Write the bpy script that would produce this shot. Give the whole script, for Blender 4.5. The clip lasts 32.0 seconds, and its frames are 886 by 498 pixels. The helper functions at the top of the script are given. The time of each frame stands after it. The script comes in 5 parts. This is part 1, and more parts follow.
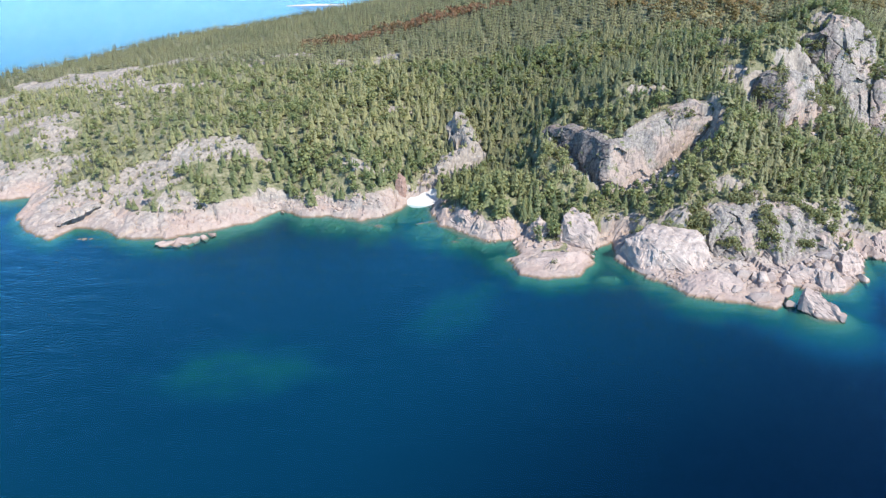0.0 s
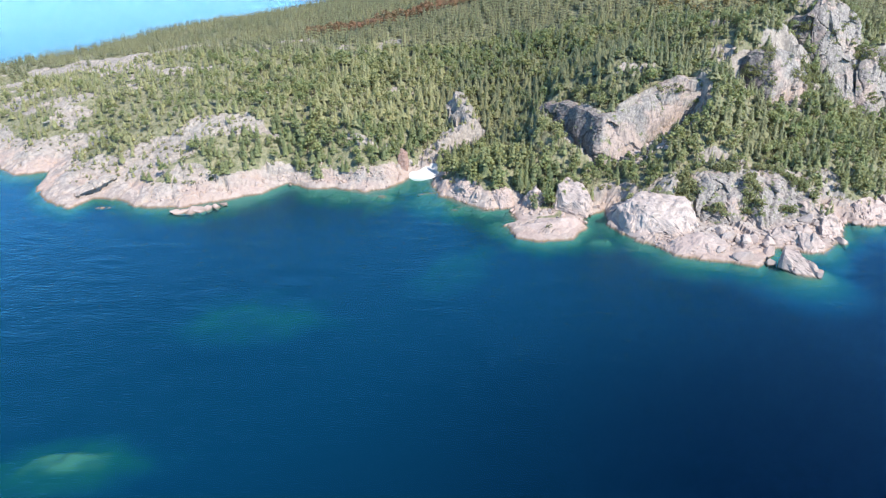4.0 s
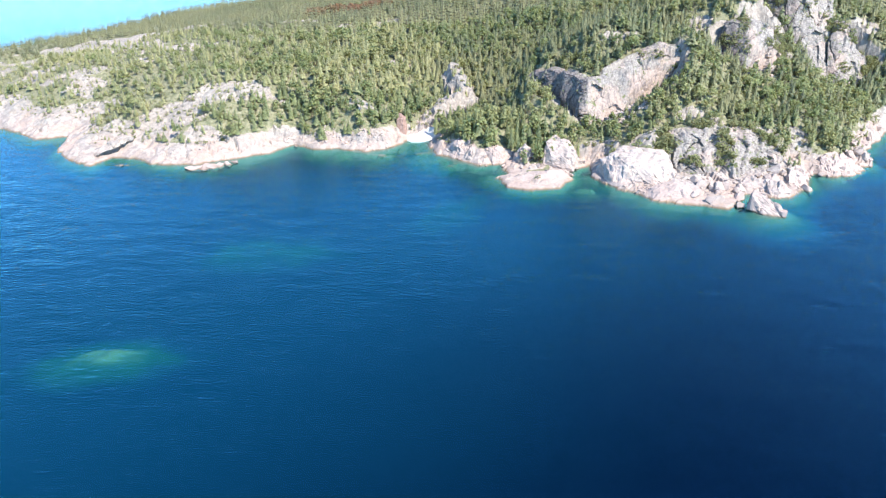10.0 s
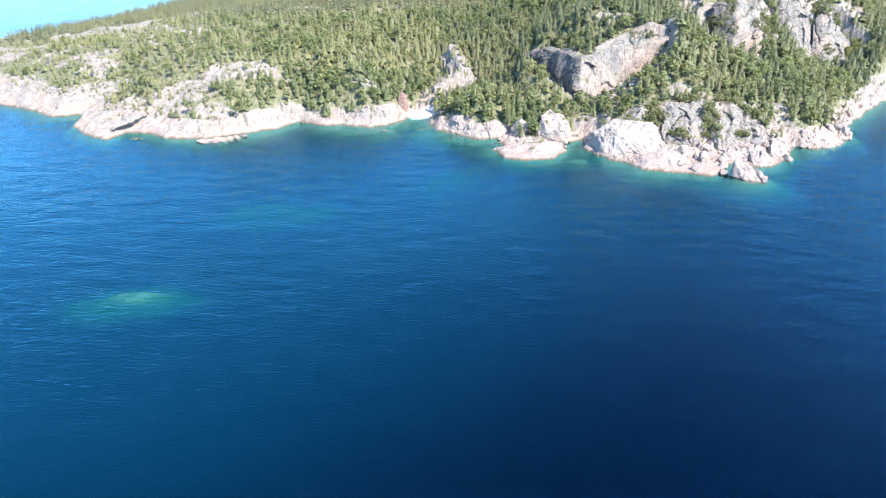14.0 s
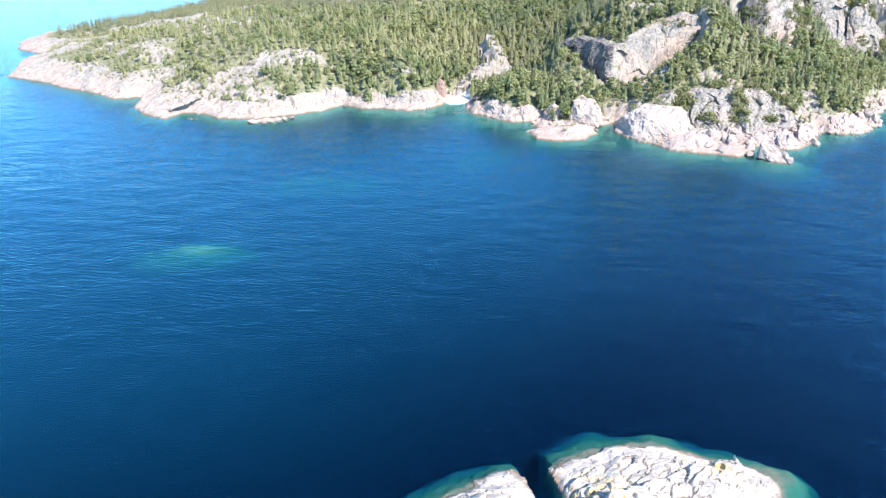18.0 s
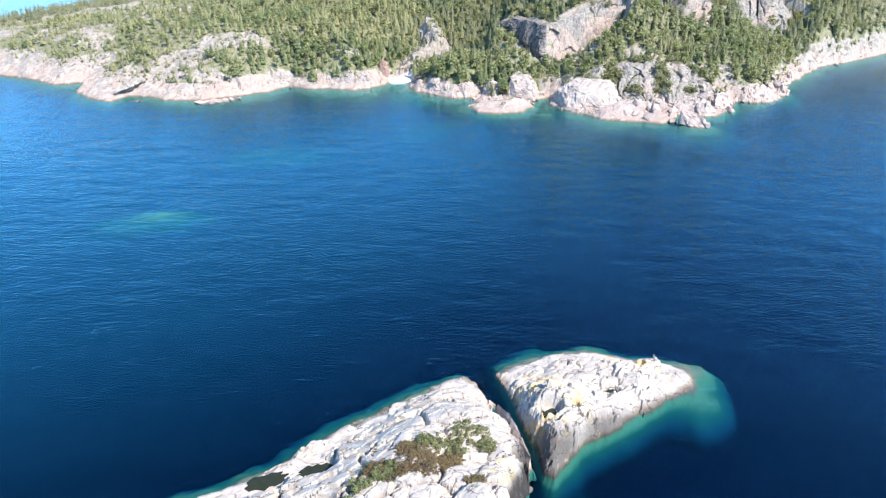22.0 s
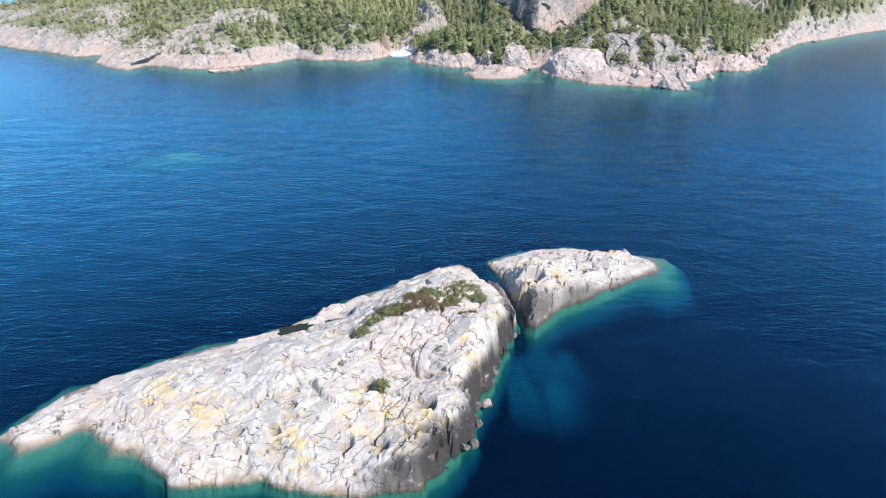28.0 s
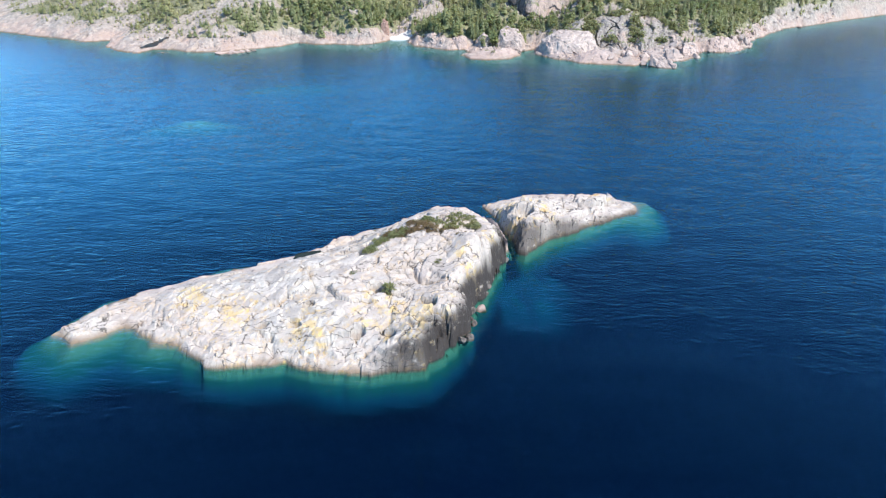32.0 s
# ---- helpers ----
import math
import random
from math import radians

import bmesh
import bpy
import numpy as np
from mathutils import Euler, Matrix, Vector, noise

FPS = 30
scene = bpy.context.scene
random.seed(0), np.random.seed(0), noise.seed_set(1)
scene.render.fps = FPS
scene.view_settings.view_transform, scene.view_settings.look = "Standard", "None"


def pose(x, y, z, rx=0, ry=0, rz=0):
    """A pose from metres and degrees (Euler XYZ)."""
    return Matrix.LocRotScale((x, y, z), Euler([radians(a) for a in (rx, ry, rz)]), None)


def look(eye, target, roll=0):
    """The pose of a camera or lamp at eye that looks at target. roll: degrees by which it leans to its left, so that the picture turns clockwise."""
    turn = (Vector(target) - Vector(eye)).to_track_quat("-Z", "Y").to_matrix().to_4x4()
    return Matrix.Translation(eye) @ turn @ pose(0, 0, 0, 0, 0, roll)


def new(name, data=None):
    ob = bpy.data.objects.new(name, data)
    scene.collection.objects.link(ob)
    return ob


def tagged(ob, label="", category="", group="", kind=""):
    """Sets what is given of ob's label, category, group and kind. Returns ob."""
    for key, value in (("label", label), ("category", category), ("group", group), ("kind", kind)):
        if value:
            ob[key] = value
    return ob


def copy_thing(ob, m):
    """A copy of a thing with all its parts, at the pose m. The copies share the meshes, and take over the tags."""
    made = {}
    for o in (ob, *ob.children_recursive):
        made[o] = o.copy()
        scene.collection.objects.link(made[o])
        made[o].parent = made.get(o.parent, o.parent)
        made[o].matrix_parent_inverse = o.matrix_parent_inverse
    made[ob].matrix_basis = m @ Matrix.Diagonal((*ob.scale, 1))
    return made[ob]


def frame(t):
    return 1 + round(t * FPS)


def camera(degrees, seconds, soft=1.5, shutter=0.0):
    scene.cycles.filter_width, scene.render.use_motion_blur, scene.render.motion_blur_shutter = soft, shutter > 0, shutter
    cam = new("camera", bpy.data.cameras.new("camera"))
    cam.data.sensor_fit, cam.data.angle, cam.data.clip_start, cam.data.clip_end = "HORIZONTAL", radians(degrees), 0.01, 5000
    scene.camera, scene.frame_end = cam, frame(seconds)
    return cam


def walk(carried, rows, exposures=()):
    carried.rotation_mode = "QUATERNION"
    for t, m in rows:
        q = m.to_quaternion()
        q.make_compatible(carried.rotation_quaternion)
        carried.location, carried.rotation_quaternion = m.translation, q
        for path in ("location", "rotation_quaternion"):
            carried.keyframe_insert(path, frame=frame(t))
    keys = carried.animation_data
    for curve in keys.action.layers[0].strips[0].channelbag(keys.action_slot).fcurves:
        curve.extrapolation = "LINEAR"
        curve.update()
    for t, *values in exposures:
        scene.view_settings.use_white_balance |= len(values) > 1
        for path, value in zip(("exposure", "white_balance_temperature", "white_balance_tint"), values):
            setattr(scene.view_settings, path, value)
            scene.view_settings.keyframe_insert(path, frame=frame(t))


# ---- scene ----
# ---- camera and its flight: seconds, eye, aim, roll ----
FLIGHT = [
    (0, (-4.85, -35.46, 120.10), (-11.51, 53.77, 75.46), 0.50),
    (0.5, (-4.59, -37.84, 119.34), (-11.28, 51.39, 74.69), 0.48),
    (1, (-4.35, -40.19, 118.57), (-11.07, 49.03, 73.91), 0.46),
    (1.5, (-4.11, -42.50, 117.80), (-10.88, 46.72, 73.16), 0.42),
    (2, (-3.88, -44.81, 117.03), (-10.65, 44.40, 72.36), 0.41),
    (2.5, (-3.65, -47.10, 116.25), (-10.44, 42.09, 71.54), 0.40),
    (3, (-3.44, -49.40, 115.45), (-10.27, 39.77, 70.70), 0.37),
    (3.5, (-3.23, -51.70, 114.64), (-10.07, 37.45, 69.87), 0.37),
    (5.5, (-2.47, -61.04, 111.28), (-9.25, 28.07, 66.42), 0.32),
    (6, (-2.30, -63.42, 110.42), (-9.03, 25.68, 65.53), 0.28),
    (6.5, (-2.13, -65.82, 109.55), (-8.81, 23.28, 64.66), 0.30),
    (7, (-1.96, -68.24, 108.69), (-8.63, 20.87, 63.79), 0.29),
    (7.5, (-1.80, -70.67, 107.82), (-8.41, 18.45, 62.94), 0.26),
    (8, (-1.65, -73.12, 106.96), (-8.19, 16.02, 62.12), 0.24),
    (8.5, (-1.50, -75.59, 106.11), (-7.95, 13.56, 61.27), 0.22),
    (9, (-1.36, -78.07, 105.26), (-7.71, 11.08, 60.41), 0.23),
    (9.5, (-1.21, -80.57, 104.44), (-7.49, 8.57, 59.55), 0.25),
    (10, (-1.08, -83.07, 103.62), (-7.29, 6.07, 58.72), 0.24),
    (10.5, (-0.94, -85.58, 102.83), (-7.09, 3.55, 57.90), 0.24),
    (11, (-0.81, -88.10, 102.05), (-6.96, 1.01, 57.08), 0.22),
    (11.5, (-0.69, -90.62, 101.30), (-6.80, -1.52, 56.31), 0.19),
    (12, (-0.56, -93.14, 100.57), (-6.68, -4.05, 55.56), 0.17),
    (12.5, (-0.44, -95.66, 99.86), (-6.53, -6.59, 54.82), 0.17),
    (13, (-0.32, -98.19, 99.18), (-6.40, -9.15, 54.06), 0.18),
    (13.5, (-0.21, -100.70, 98.51), (-6.24, -11.71, 53.32), 0.21),
    (14, (-0.09, -103.22, 97.88), (-6.13, -14.24, 52.64), 0.22),
    (14.5, (0.02, -105.73, 97.26), (-6.04, -16.71, 52.11), 0.15),
    (16.5, (0.45, -115.72, 94.96), (-5.91, -26.51, 50.23), 0.15),
    (17, (0.55, -118.20, 94.42), (-7.59, -29.16, 49.62), 0.08),
    (17.5, (0.65, -120.67, 93.88), (-9.72, -31.90, 49.03), 0.01),
    (18, (0.75, -123.15, 93.35), (-10.23, -34.49, 48.42), -0.05),
    (18.5, (0.84, -125.62, 92.81), (-10.11, -36.98, 47.83), -0.10),
    (19, (0.94, -128.09, 92.27), (-9.69, -39.47, 47.17), -0.06),
    (19.5, (1.03, -130.55, 91.71), (-6.05, -41.62, 46.54), 0.10),
    (20, (1.12, -133.03, 91.14), (-2.24, -43.89, 45.94), 0.24),
    (20.5, (1.22, -135.50, 90.55), (-1.75, -46.39, 45.27), 0.19),
    (21, (1.30, -137.98, 89.94), (-1.57, -48.92, 44.56), 0.18),
    (21.5, (1.39, -140.47, 89.29), (-1.41, -51.46, 43.79), 0.25),
    (22, (1.48, -142.96, 88.62), (-1.31, -54.00, 43.05), 0.20),
    (22.5, (1.56, -145.47, 87.91), (-1.21, -56.53, 42.28), 0.18),
    (23, (1.65, -147.99, 87.16), (-1.15, -59.06, 41.52), 0.16),
    (23.5, (1.73, -150.53, 86.37), (-1.01, -61.62, 40.68), 0.17),
    (24, (1.81, -153.08, 85.54), (-0.92, -64.17, 39.86), 0.15),
    (24.5, (1.88, -155.65, 84.67), (-0.83, -66.72, 39.01), 0.13),
    (25, (1.96, -158.24, 83.76), (-0.73, -69.32, 38.07), 0.13),
    (25.5, (2.03, -160.84, 82.80), (-0.63, -71.91, 37.14), 0.13),
    (27.5, (2.30, -171.40, 78.65), (-0.26, -82.39, 33.16), 0.18),
    (28, (2.37, -174.07, 77.57), (-0.17, -85.01, 32.15), 0.20),
    (28.5, (2.42, -176.74, 76.48), (-0.05, -87.65, 31.13), 0.22),
    (29, (2.48, -179.40, 75.42), (0.02, -90.28, 30.12), 0.18),
    (29.5, (2.53, -182.05, 74.38), (0.13, -92.91, 29.13), 0.18),
    (30, (2.58, -184.68, 73.40), (0.25, -95.54, 28.15), 0.21),
    (30.5, (2.63, -187.29, 72.49), (0.38, -98.14, 27.24), 0.19),
    (31, (2.67, -189.84, 71.67), (0.49, -100.73, 26.36), 0.14),
    (31.5, (2.71, -192.34, 70.99), (0.57, -103.25, 25.62), 0.18),
    (32, (2.74, -194.77, 70.46), (0.53, -105.64, 25.17), 0.07),
]
cam = camera(69, 32.0, soft=1.25)
walk(cam, [(t, look(eye, aim, roll)) for t, eye, aim, roll in FLIGHT],
     [(0, 0.74), (3, 0.82), (6, 0.94), (12, 1.3), (19, 1.3), (25, 0.9), (32, 0.76)])

# ---- world, sun, exposure ----
SUN_AZ, SUN_EL = 130.0, 47.0         # degrees clockwise from +y, and above the horizon
world = bpy.data.worlds.new("sky")
scene.world = world
world.use_nodes = True
wn = world.node_tree.nodes
sky = wn.new("ShaderNodeTexSky")
sky.sky_type = "NISHITA"
sky.sun_disc = False
sky.sun_elevation, sky.sun_rotation = radians(SUN_EL), radians(SUN_AZ)
sky.air_density, sky.dust_density, sky.ozone_density = 1.0, 0.0, 1.6
deep_sky = wn.new("ShaderNodeMix")
deep_sky.data_type, deep_sky.blend_type = "RGBA", "MULTIPLY"
deep_sky.inputs[0].default_value = 1.0
deep_sky.inputs[7].default_value = (0.56, 0.84, 1.06, 1)        # a clear, dry, deep blue sky
world.node_tree.links.new(sky.outputs[0], deep_sky.inputs[6])
world.node_tree.links.new(deep_sky.outputs[2], wn["Background"].inputs[0])
wn["Background"].inputs[1].default_value = 0.17
sun = new("sun", bpy.data.lights.new("sun", "SUN"))
sun.data.energy, sun.data.angle, sun.data.color = 4.9, radians(0.53), (1.0, 0.93, 0.84)
sx, sy = math.sin(radians(SUN_AZ)), math.cos(radians(SUN_AZ))
sun.matrix_world = look((sx * 300, sy * 300, 300 * math.tan(radians(SUN_EL))), (0, 0, 0))


# ---- number fields used for shaping the ground ----
def lattice(ix, iy, k):
    """A repeatable random number in 0..1 for each whole-numbered place."""
    h = (ix.astype(np.int64) * 374761393 + iy.astype(np.int64) * 668265263 + k * 974634777) & 0xFFFFFFFF
    h = ((h ^ (h >> 13)) * 1274126177) & 0xFFFFFFFF
    h = ((h ^ (h >> 16)) * 2246822519) & 0xFFFFFFFF
    return ((h ^ (h >> 15)) & 0xFFFFFF) / float(0xFFFFFF)


def value_noise(x, y, k=0):
    ix, iy = np.floor(x), np.floor(y)
    u, v = x - ix, y - iy
    u, v = u * u * u * (u * (u * 6 - 15) + 10), v * v * v * (v * (v * 6 - 15) + 10)
    a, b = lattice(ix, iy, k), lattice(ix + 1, iy, k)
    c, d = lattice(ix, iy + 1, k), lattice(ix + 1, iy + 1, k)
    return (a + (b - a) * u) * (1 - v) + (c + (d - c) * u) * v


def fbm(x, y, octaves=4, k=0):
    total, amp = 0.0, 0.5
    for n in range(octaves):
        ca, sa = math.cos(0.6 * n + 0.3), math.sin(0.6 * n + 0.3)
        total = total + amp * (value_noise(x * ca - y * sa, x * sa + y * ca, k + n) - 0.5) * 2
        x, y, amp = x * 2.03, y * 2.03, amp * 0.5
    return total


def blocks(x, y, size, turn, stretch=1.8, k=0, tilt=0.25, step=0.5, crack=0.5, width=0.12):
    """Jointed rock: tilted blocks at uneven heights with open cracks between them."""
    ca, sa = math.cos(radians(turn)), math.sin(radians(turn))
    x, y = x + 0.45 * size * fbm(x / size * 0.5, y / size * 0.5, 3, k + 6), y + 0.45 * size * fbm(x / size * 0.5, y / size * 0.5, 3, k + 8)
    crack = crack * (0.15 + 1.5 * smooth(0.4, 0.75, value_noise(x / size * 0.4, y / size * 0.4, k + 9)))
    u, v = (x * ca + y * sa) / (size * stretch), (-x * sa + y * ca) / size
    iu, iv = np.floor(u), np.floor(v)
    f1, f2 = np.full(u.shape, 9.0), np.full(u.shape, 9.0)
    best = np.zeros(u.shape)
    for du in (-1, 0, 1):
        for dv in (-1, 0, 1):
            cu, cv = iu + du, iv + dv
            pu, pv = cu + 0.1 + 0.8 * lattice(cu, cv, k), cv + 0.1 + 0.8 * lattice(cu, cv, k + 1)
            d = np.maximum(np.abs(u - pu), np.abs(v - pv)) * 0.6 + np.hypot(u - pu, v - pv) * 0.4
            h = (lattice(cu, cv, k + 2) - 0.5) * 2 * step
            h = h + ((u - pu) * (lattice(cu, cv, k + 3) - 0.5) * stretch + (v - pv) * (lattice(cu, cv, k + 4) - 0.5)) * 2 * tilt * size
            near = d < f1
            f2 = np.where(near, f1, np.minimum(f2, d))
            best = np.where(near, h, best)
            f1 = np.where(near, d, f1)
    return best - crack * np.exp(-(((f2 - f1) / width) ** 2))


def smooth(a, b, x):
    t = np.clip((x - a) / (b - a), 0, 1)
    return t * t * (3 - 2 * t)


def shore_distance(x, y, outline):
    """Metres from the outline: positive on land, negative over water."""
    p = np.array(outline, float)
    q = np.roll(p, -1, axis=0)
    best, inside = np.full(x.shape, 1e9), np.zeros(x.shape, bool)
    for (ax, ay), (bx, by) in zip(p, q):
        dx, dy = bx - ax, by - ay
        s = np.clip(((x - ax) * dx + (y - ay) * dy) / (dx * dx + dy * dy), 0, 1)
        best = np.minimum(best, np.hypot(x - ax - s * dx, y - ay - s * dy))
        if dy:
            inside ^= ((ay > y) != (by > y)) & (x < ax + (y - ay) / dy * dx)
    return np.where(inside, best, -best)


def hill_field(knots, softness):
    """A smooth surface over a few knots (x, y, height)."""
    p = np.array(knots, float)
    r = np.sqrt((p[:, None, 0] - p[None, :, 0]) ** 2 + (p[:, None, 1] - p[None, :, 1]) ** 2 + softness**2)
    n = len(p)
    a = np.zeros((n + 3, n + 3))
    a[:n, :n] = -r + np.eye(n) * -2.0
    a[:n, n], a[:n, n + 1], a[:n, n + 2] = 1, p[:, 0] / 100, p[:, 1] / 100
    a[n:, :n] = a[:n, n:].T
    w = np.linalg.solve(a, np.r_[p[:, 2], 0, 0, 0])

    def surface(x, y):
        z = w[n] + w[n + 1] * x / 100 + w[n + 2] * y / 100
        for (px, py, _), c in zip(p, w):
            z = z - c * np.sqrt((x - px) ** 2 + (y - py) ** 2 + softness**2)
        return z

    return surface


def sheet_mesh(name, xs, ys, z, fields=None, keep=None, flat=False):
    """A grid mesh over the lines xs and ys with heights z, and named number fields on its corners."""
    nx, ny = len(xs), len(ys)
    gx, gy = np.meshgrid(xs, ys)
    co = np.stack([gx, gy, z], -1).reshape(-1, 3)
    i = np.arange(nx * ny).reshape(ny, nx)
    quads = np.stack([i[:-1, :-1], i[:-1, 1:], i[1:, 1:], i[1:, :-1]], -1).reshape(-1, 4)
    if keep is not None:
        quads = quads[(keep[:-1, :-1] | keep[:-1, 1:] | keep[1:, 1:] | keep[1:, :-1]).reshape(-1)]
    return array_mesh(name, co, quads, fields, flat)


def array_mesh(name, co, faces, fields=None, flat=False):
    """A mesh from arrays of corners and of equal-sided faces."""
    faces = np.asarray(faces)
    me = bpy.data.meshes.new(name)
    me.vertices.add(len(co))
    me.vertices.foreach_set("co", np.asarray(co, np.float32).ravel())
    sides = faces.shape[1]
    me.loops.add(faces.size)
    me.loops.foreach_set("vertex_index", faces.astype(np.int32).ravel())
    me.polygons.add(len(faces))
    me.polygons.foreach_set("loop_start", np.arange(0, faces.size, sides, dtype=np.int32))
    me.polygons.foreach_set("use_smooth", np.full(len(faces), not flat))
    for key, value in (fields or {}).items():
        me.attributes.new(key, "FLOAT", "POINT").data.foreach_set("value", np.asarray(value, np.float32).ravel())
    me.update(calc_edges=True)
    me.validate()
    return me


def thing(name, mesh, material, label="", category="", group="", kind="", parent=None):
    ob = new(name, mesh)
    if material:
        ob.data.materials.append(material)
    if parent:
        ob.parent = parent
    return tagged(ob, label, category, group, kind)


# ---- materials ----
class Nodes:
    """A short way to write a node material."""

    def __init__(self, name):
        self.mat = bpy.data.materials.new(name)
        self.mat.use_nodes = True
        self.tree = self.mat.node_tree
        self.tree.nodes.clear()
        self.out = self.tree.nodes.new("ShaderNodeOutputMaterial")

    def put(self, socket, value):
        if isinstance(value, bpy.types.NodeSocket):
            self.tree.links.new(value, socket)
        elif isinstance(value, (tuple, list)) and len(value) == 3 and socket.type == "RGBA":
            socket.default_value = (*value, 1)
        else:
            socket.default_value = value

    def node(self, kind, **inputs):
        n = self.tree.nodes.new("ShaderNode" + kind)
        for key, value in inputs.items():
            self.put(n.inputs[key.replace("_", " ")], value)
        return n

    def where(self):
        return self.node("NewGeometry").outputs["Position"]

    def noise(self, scale, detail=4.0, rough=0.55, at=None, distort=0.0):
        n = self.node("TexNoise", Scale=scale, Detail=detail, Roughness=rough, Distortion=distort)
        self.put(n.inputs["Vector"], at or self.where())
        return n.outputs["Fac"]

    def cells(self, scale, feature="F1", at=None, out="Distance"):
        n = self.node("TexVoronoi", Scale=scale)
        n.feature = feature
        self.put(n.inputs["Vector"], at or self.where())
        return n.outputs[out]

    def warped(self, amount, scale, at=None):
        """Places shifted about by noise, so that joints do not run straight."""
        n = self.node("TexNoise", Scale=scale, Detail=3.0)
        self.put(n.inputs["Vector"], at or self.where())
        add = self.tree.nodes.new("ShaderNodeVectorMath")
        add.operation = "MULTIPLY_ADD"
        self.put(add.inputs[0], n.outputs["Color"])
        add.inputs[1].default_value = (amount, amount, amount)
        self.put(add.inputs[2], at or self.where())
        return add.outputs[0]

    def stretch(self, by, turn=(0, 0, 0), at=None):
        n = self.node("Mapping", Scale=by, Rotation=tuple(radians(a) for a in turn))
        self.put(n.inputs["Vector"], at or self.where())
        return n.outputs[0]

    def math(self, op, a, b=0.0, c=0.0):
        n = self.tree.nodes.new("ShaderNodeMath")
        n.operation = op
        for s, v in zip(n.inputs, (a, b, c)):
            self.put(s, v)
        return n.outputs[0]

    def span(self, value, low, high, a=0.0, b=1.0):
        n = self.node("MapRange", Value=value)
        n.interpolation_type = "SMOOTHSTEP"
        for key, v in (("From Min", low), ("From Max", high), ("To Min", a), ("To Max", b)):
            self.put(n.inputs[key], v)
        return n.outputs[0]

    def mix(self, factor, a, b, way="MIX"):
        n = self.tree.nodes.new("ShaderNodeMix")
        n.data_type, n.blend_type = "RGBA", way
        self.put(n.inputs[0], factor)
        self.put(n.inputs[6], a)
        self.put(n.inputs[7], b)
        return n.outputs[2]

    def field(self, name):
        n = self.node("Attribute")
        n.attribute_name = name
        return n.outputs["Fac"]

    def height(self):
        return self.node("SeparateXYZ", Vector=self.where()).outputs[2]

    def bump(self, value, strength, distance, normal=None):
        n = self.node("Bump", Strength=strength, Distance=distance, Height=value)
        if normal:
            self.put(n.inputs["Normal"], normal)
        return n.outputs[0]

    def surface(self, colour, rough=0.8, normal=None, **more):
        n = self.node("BsdfPrincipled", Roughness=rough, **more)
        self.put(n.inputs["Base Color"], colour)
        self.put(n.inputs["Specular IOR Level"], self.span(self.height(), -0.6, 0.2, 0.0, 0.12))
        if normal:
            self.put(n.inputs["Normal"], normal)
        self.tree.links.new(n.outputs[0], self.out.inputs[0])
        return self.mat


def water_column(m, rock):
    """What the lake shows of its bed: the deeper it lies, the more the water's own blue-green takes over."""
    z = m.height()
    c = m.mix(m.span(z, -0.7, 0.0), (0.036, 0.115, 0.082), rock)
    c = m.mix(m.span(z, -2.8, -0.5), (0.004, 0.055, 0.053), c)
    c = m.mix(m.span(z, -5.2, -2.2), (0.0009, 0.028, 0.058), c)
    return m.mix(m.span(z, -8.0, -4.0), (0.0002, 0.0020, 0.0105), c)


def under_water(m, normal=None):
    """Light reaches what lies deep from all round, so its slopes hardly show."""
    n = m.tree.nodes.new("ShaderNodeMix")
    n.data_type = "VECTOR"
    m.put(n.inputs[0], m.span(m.height(), -3.0, -0.4, 1.0, 0.0))
    m.put(n.inputs[4], normal or m.node("NewGeometry").outputs["Normal"])
    n.inputs[5].default_value = (0, 0, 1)
    return n.outputs[1]


def rock_colour(m, pale, grey, pink, lichen=0.0, blush=0.62, splash=0.75, blush_top=5.5):
    """Weathered granite: pale and grey faces, pink bands low down, dark seams, and ochre lichen."""
    big, mid, fine = m.noise(0.045, 5), m.noise(0.33, 6, 0.6), m.noise(2.6, 5, 0.65)
    c = m.mix(m.span(mid, 0.38, 0.62), grey, pale)
    c = m.mix(m.math("MULTIPLY", m.span(big, 0.42, 0.6), 0.6), c, pink)
    c = m.mix(m.span(fine, 0.52, 0.72, 0.0, 0.45), c, (0.17, 0.155, 0.14))
    streak = m.noise(1.0, 4, 0.6, at=m.stretch((0.9, 0.9, 0.12), (6, 4, 20)))
    c = m.mix(m.span(streak, 0.56, 0.72, 0.0, 0.5), c, (0.13, 0.12, 0.115))
    low = m.span(m.math("ADD", m.height(), m.math("MULTIPLY", m.math("SUBTRACT", mid, 0.5), 5.0)), 0.2, blush_top, 1.0, 0.0)
    c = m.mix(m.math("MULTIPLY", low, blush), c, pink)
    wet = m.span(m.math("ADD", m.height(), m.math("MULTIPLY", m.math("SUBTRACT", mid, 0.5), 1.2)), -0.1, splash, 1.0, 0.0)
    c = m.mix(m.math("MULTIPLY", wet, 0.8), c, (0.14, 0.09, 0.052))
    if lichen:
        spots = m.math("MULTIPLY", m.span(m.noise(0.16, 3), 0.5, 0.62), m.span(m.noise(0.9, 6, 0.7), 0.47, 0.6))
        c = m.mix(m.math("MULTIPLY", spots, lichen), c, (0.5, 0.29, 0.06))
    return c


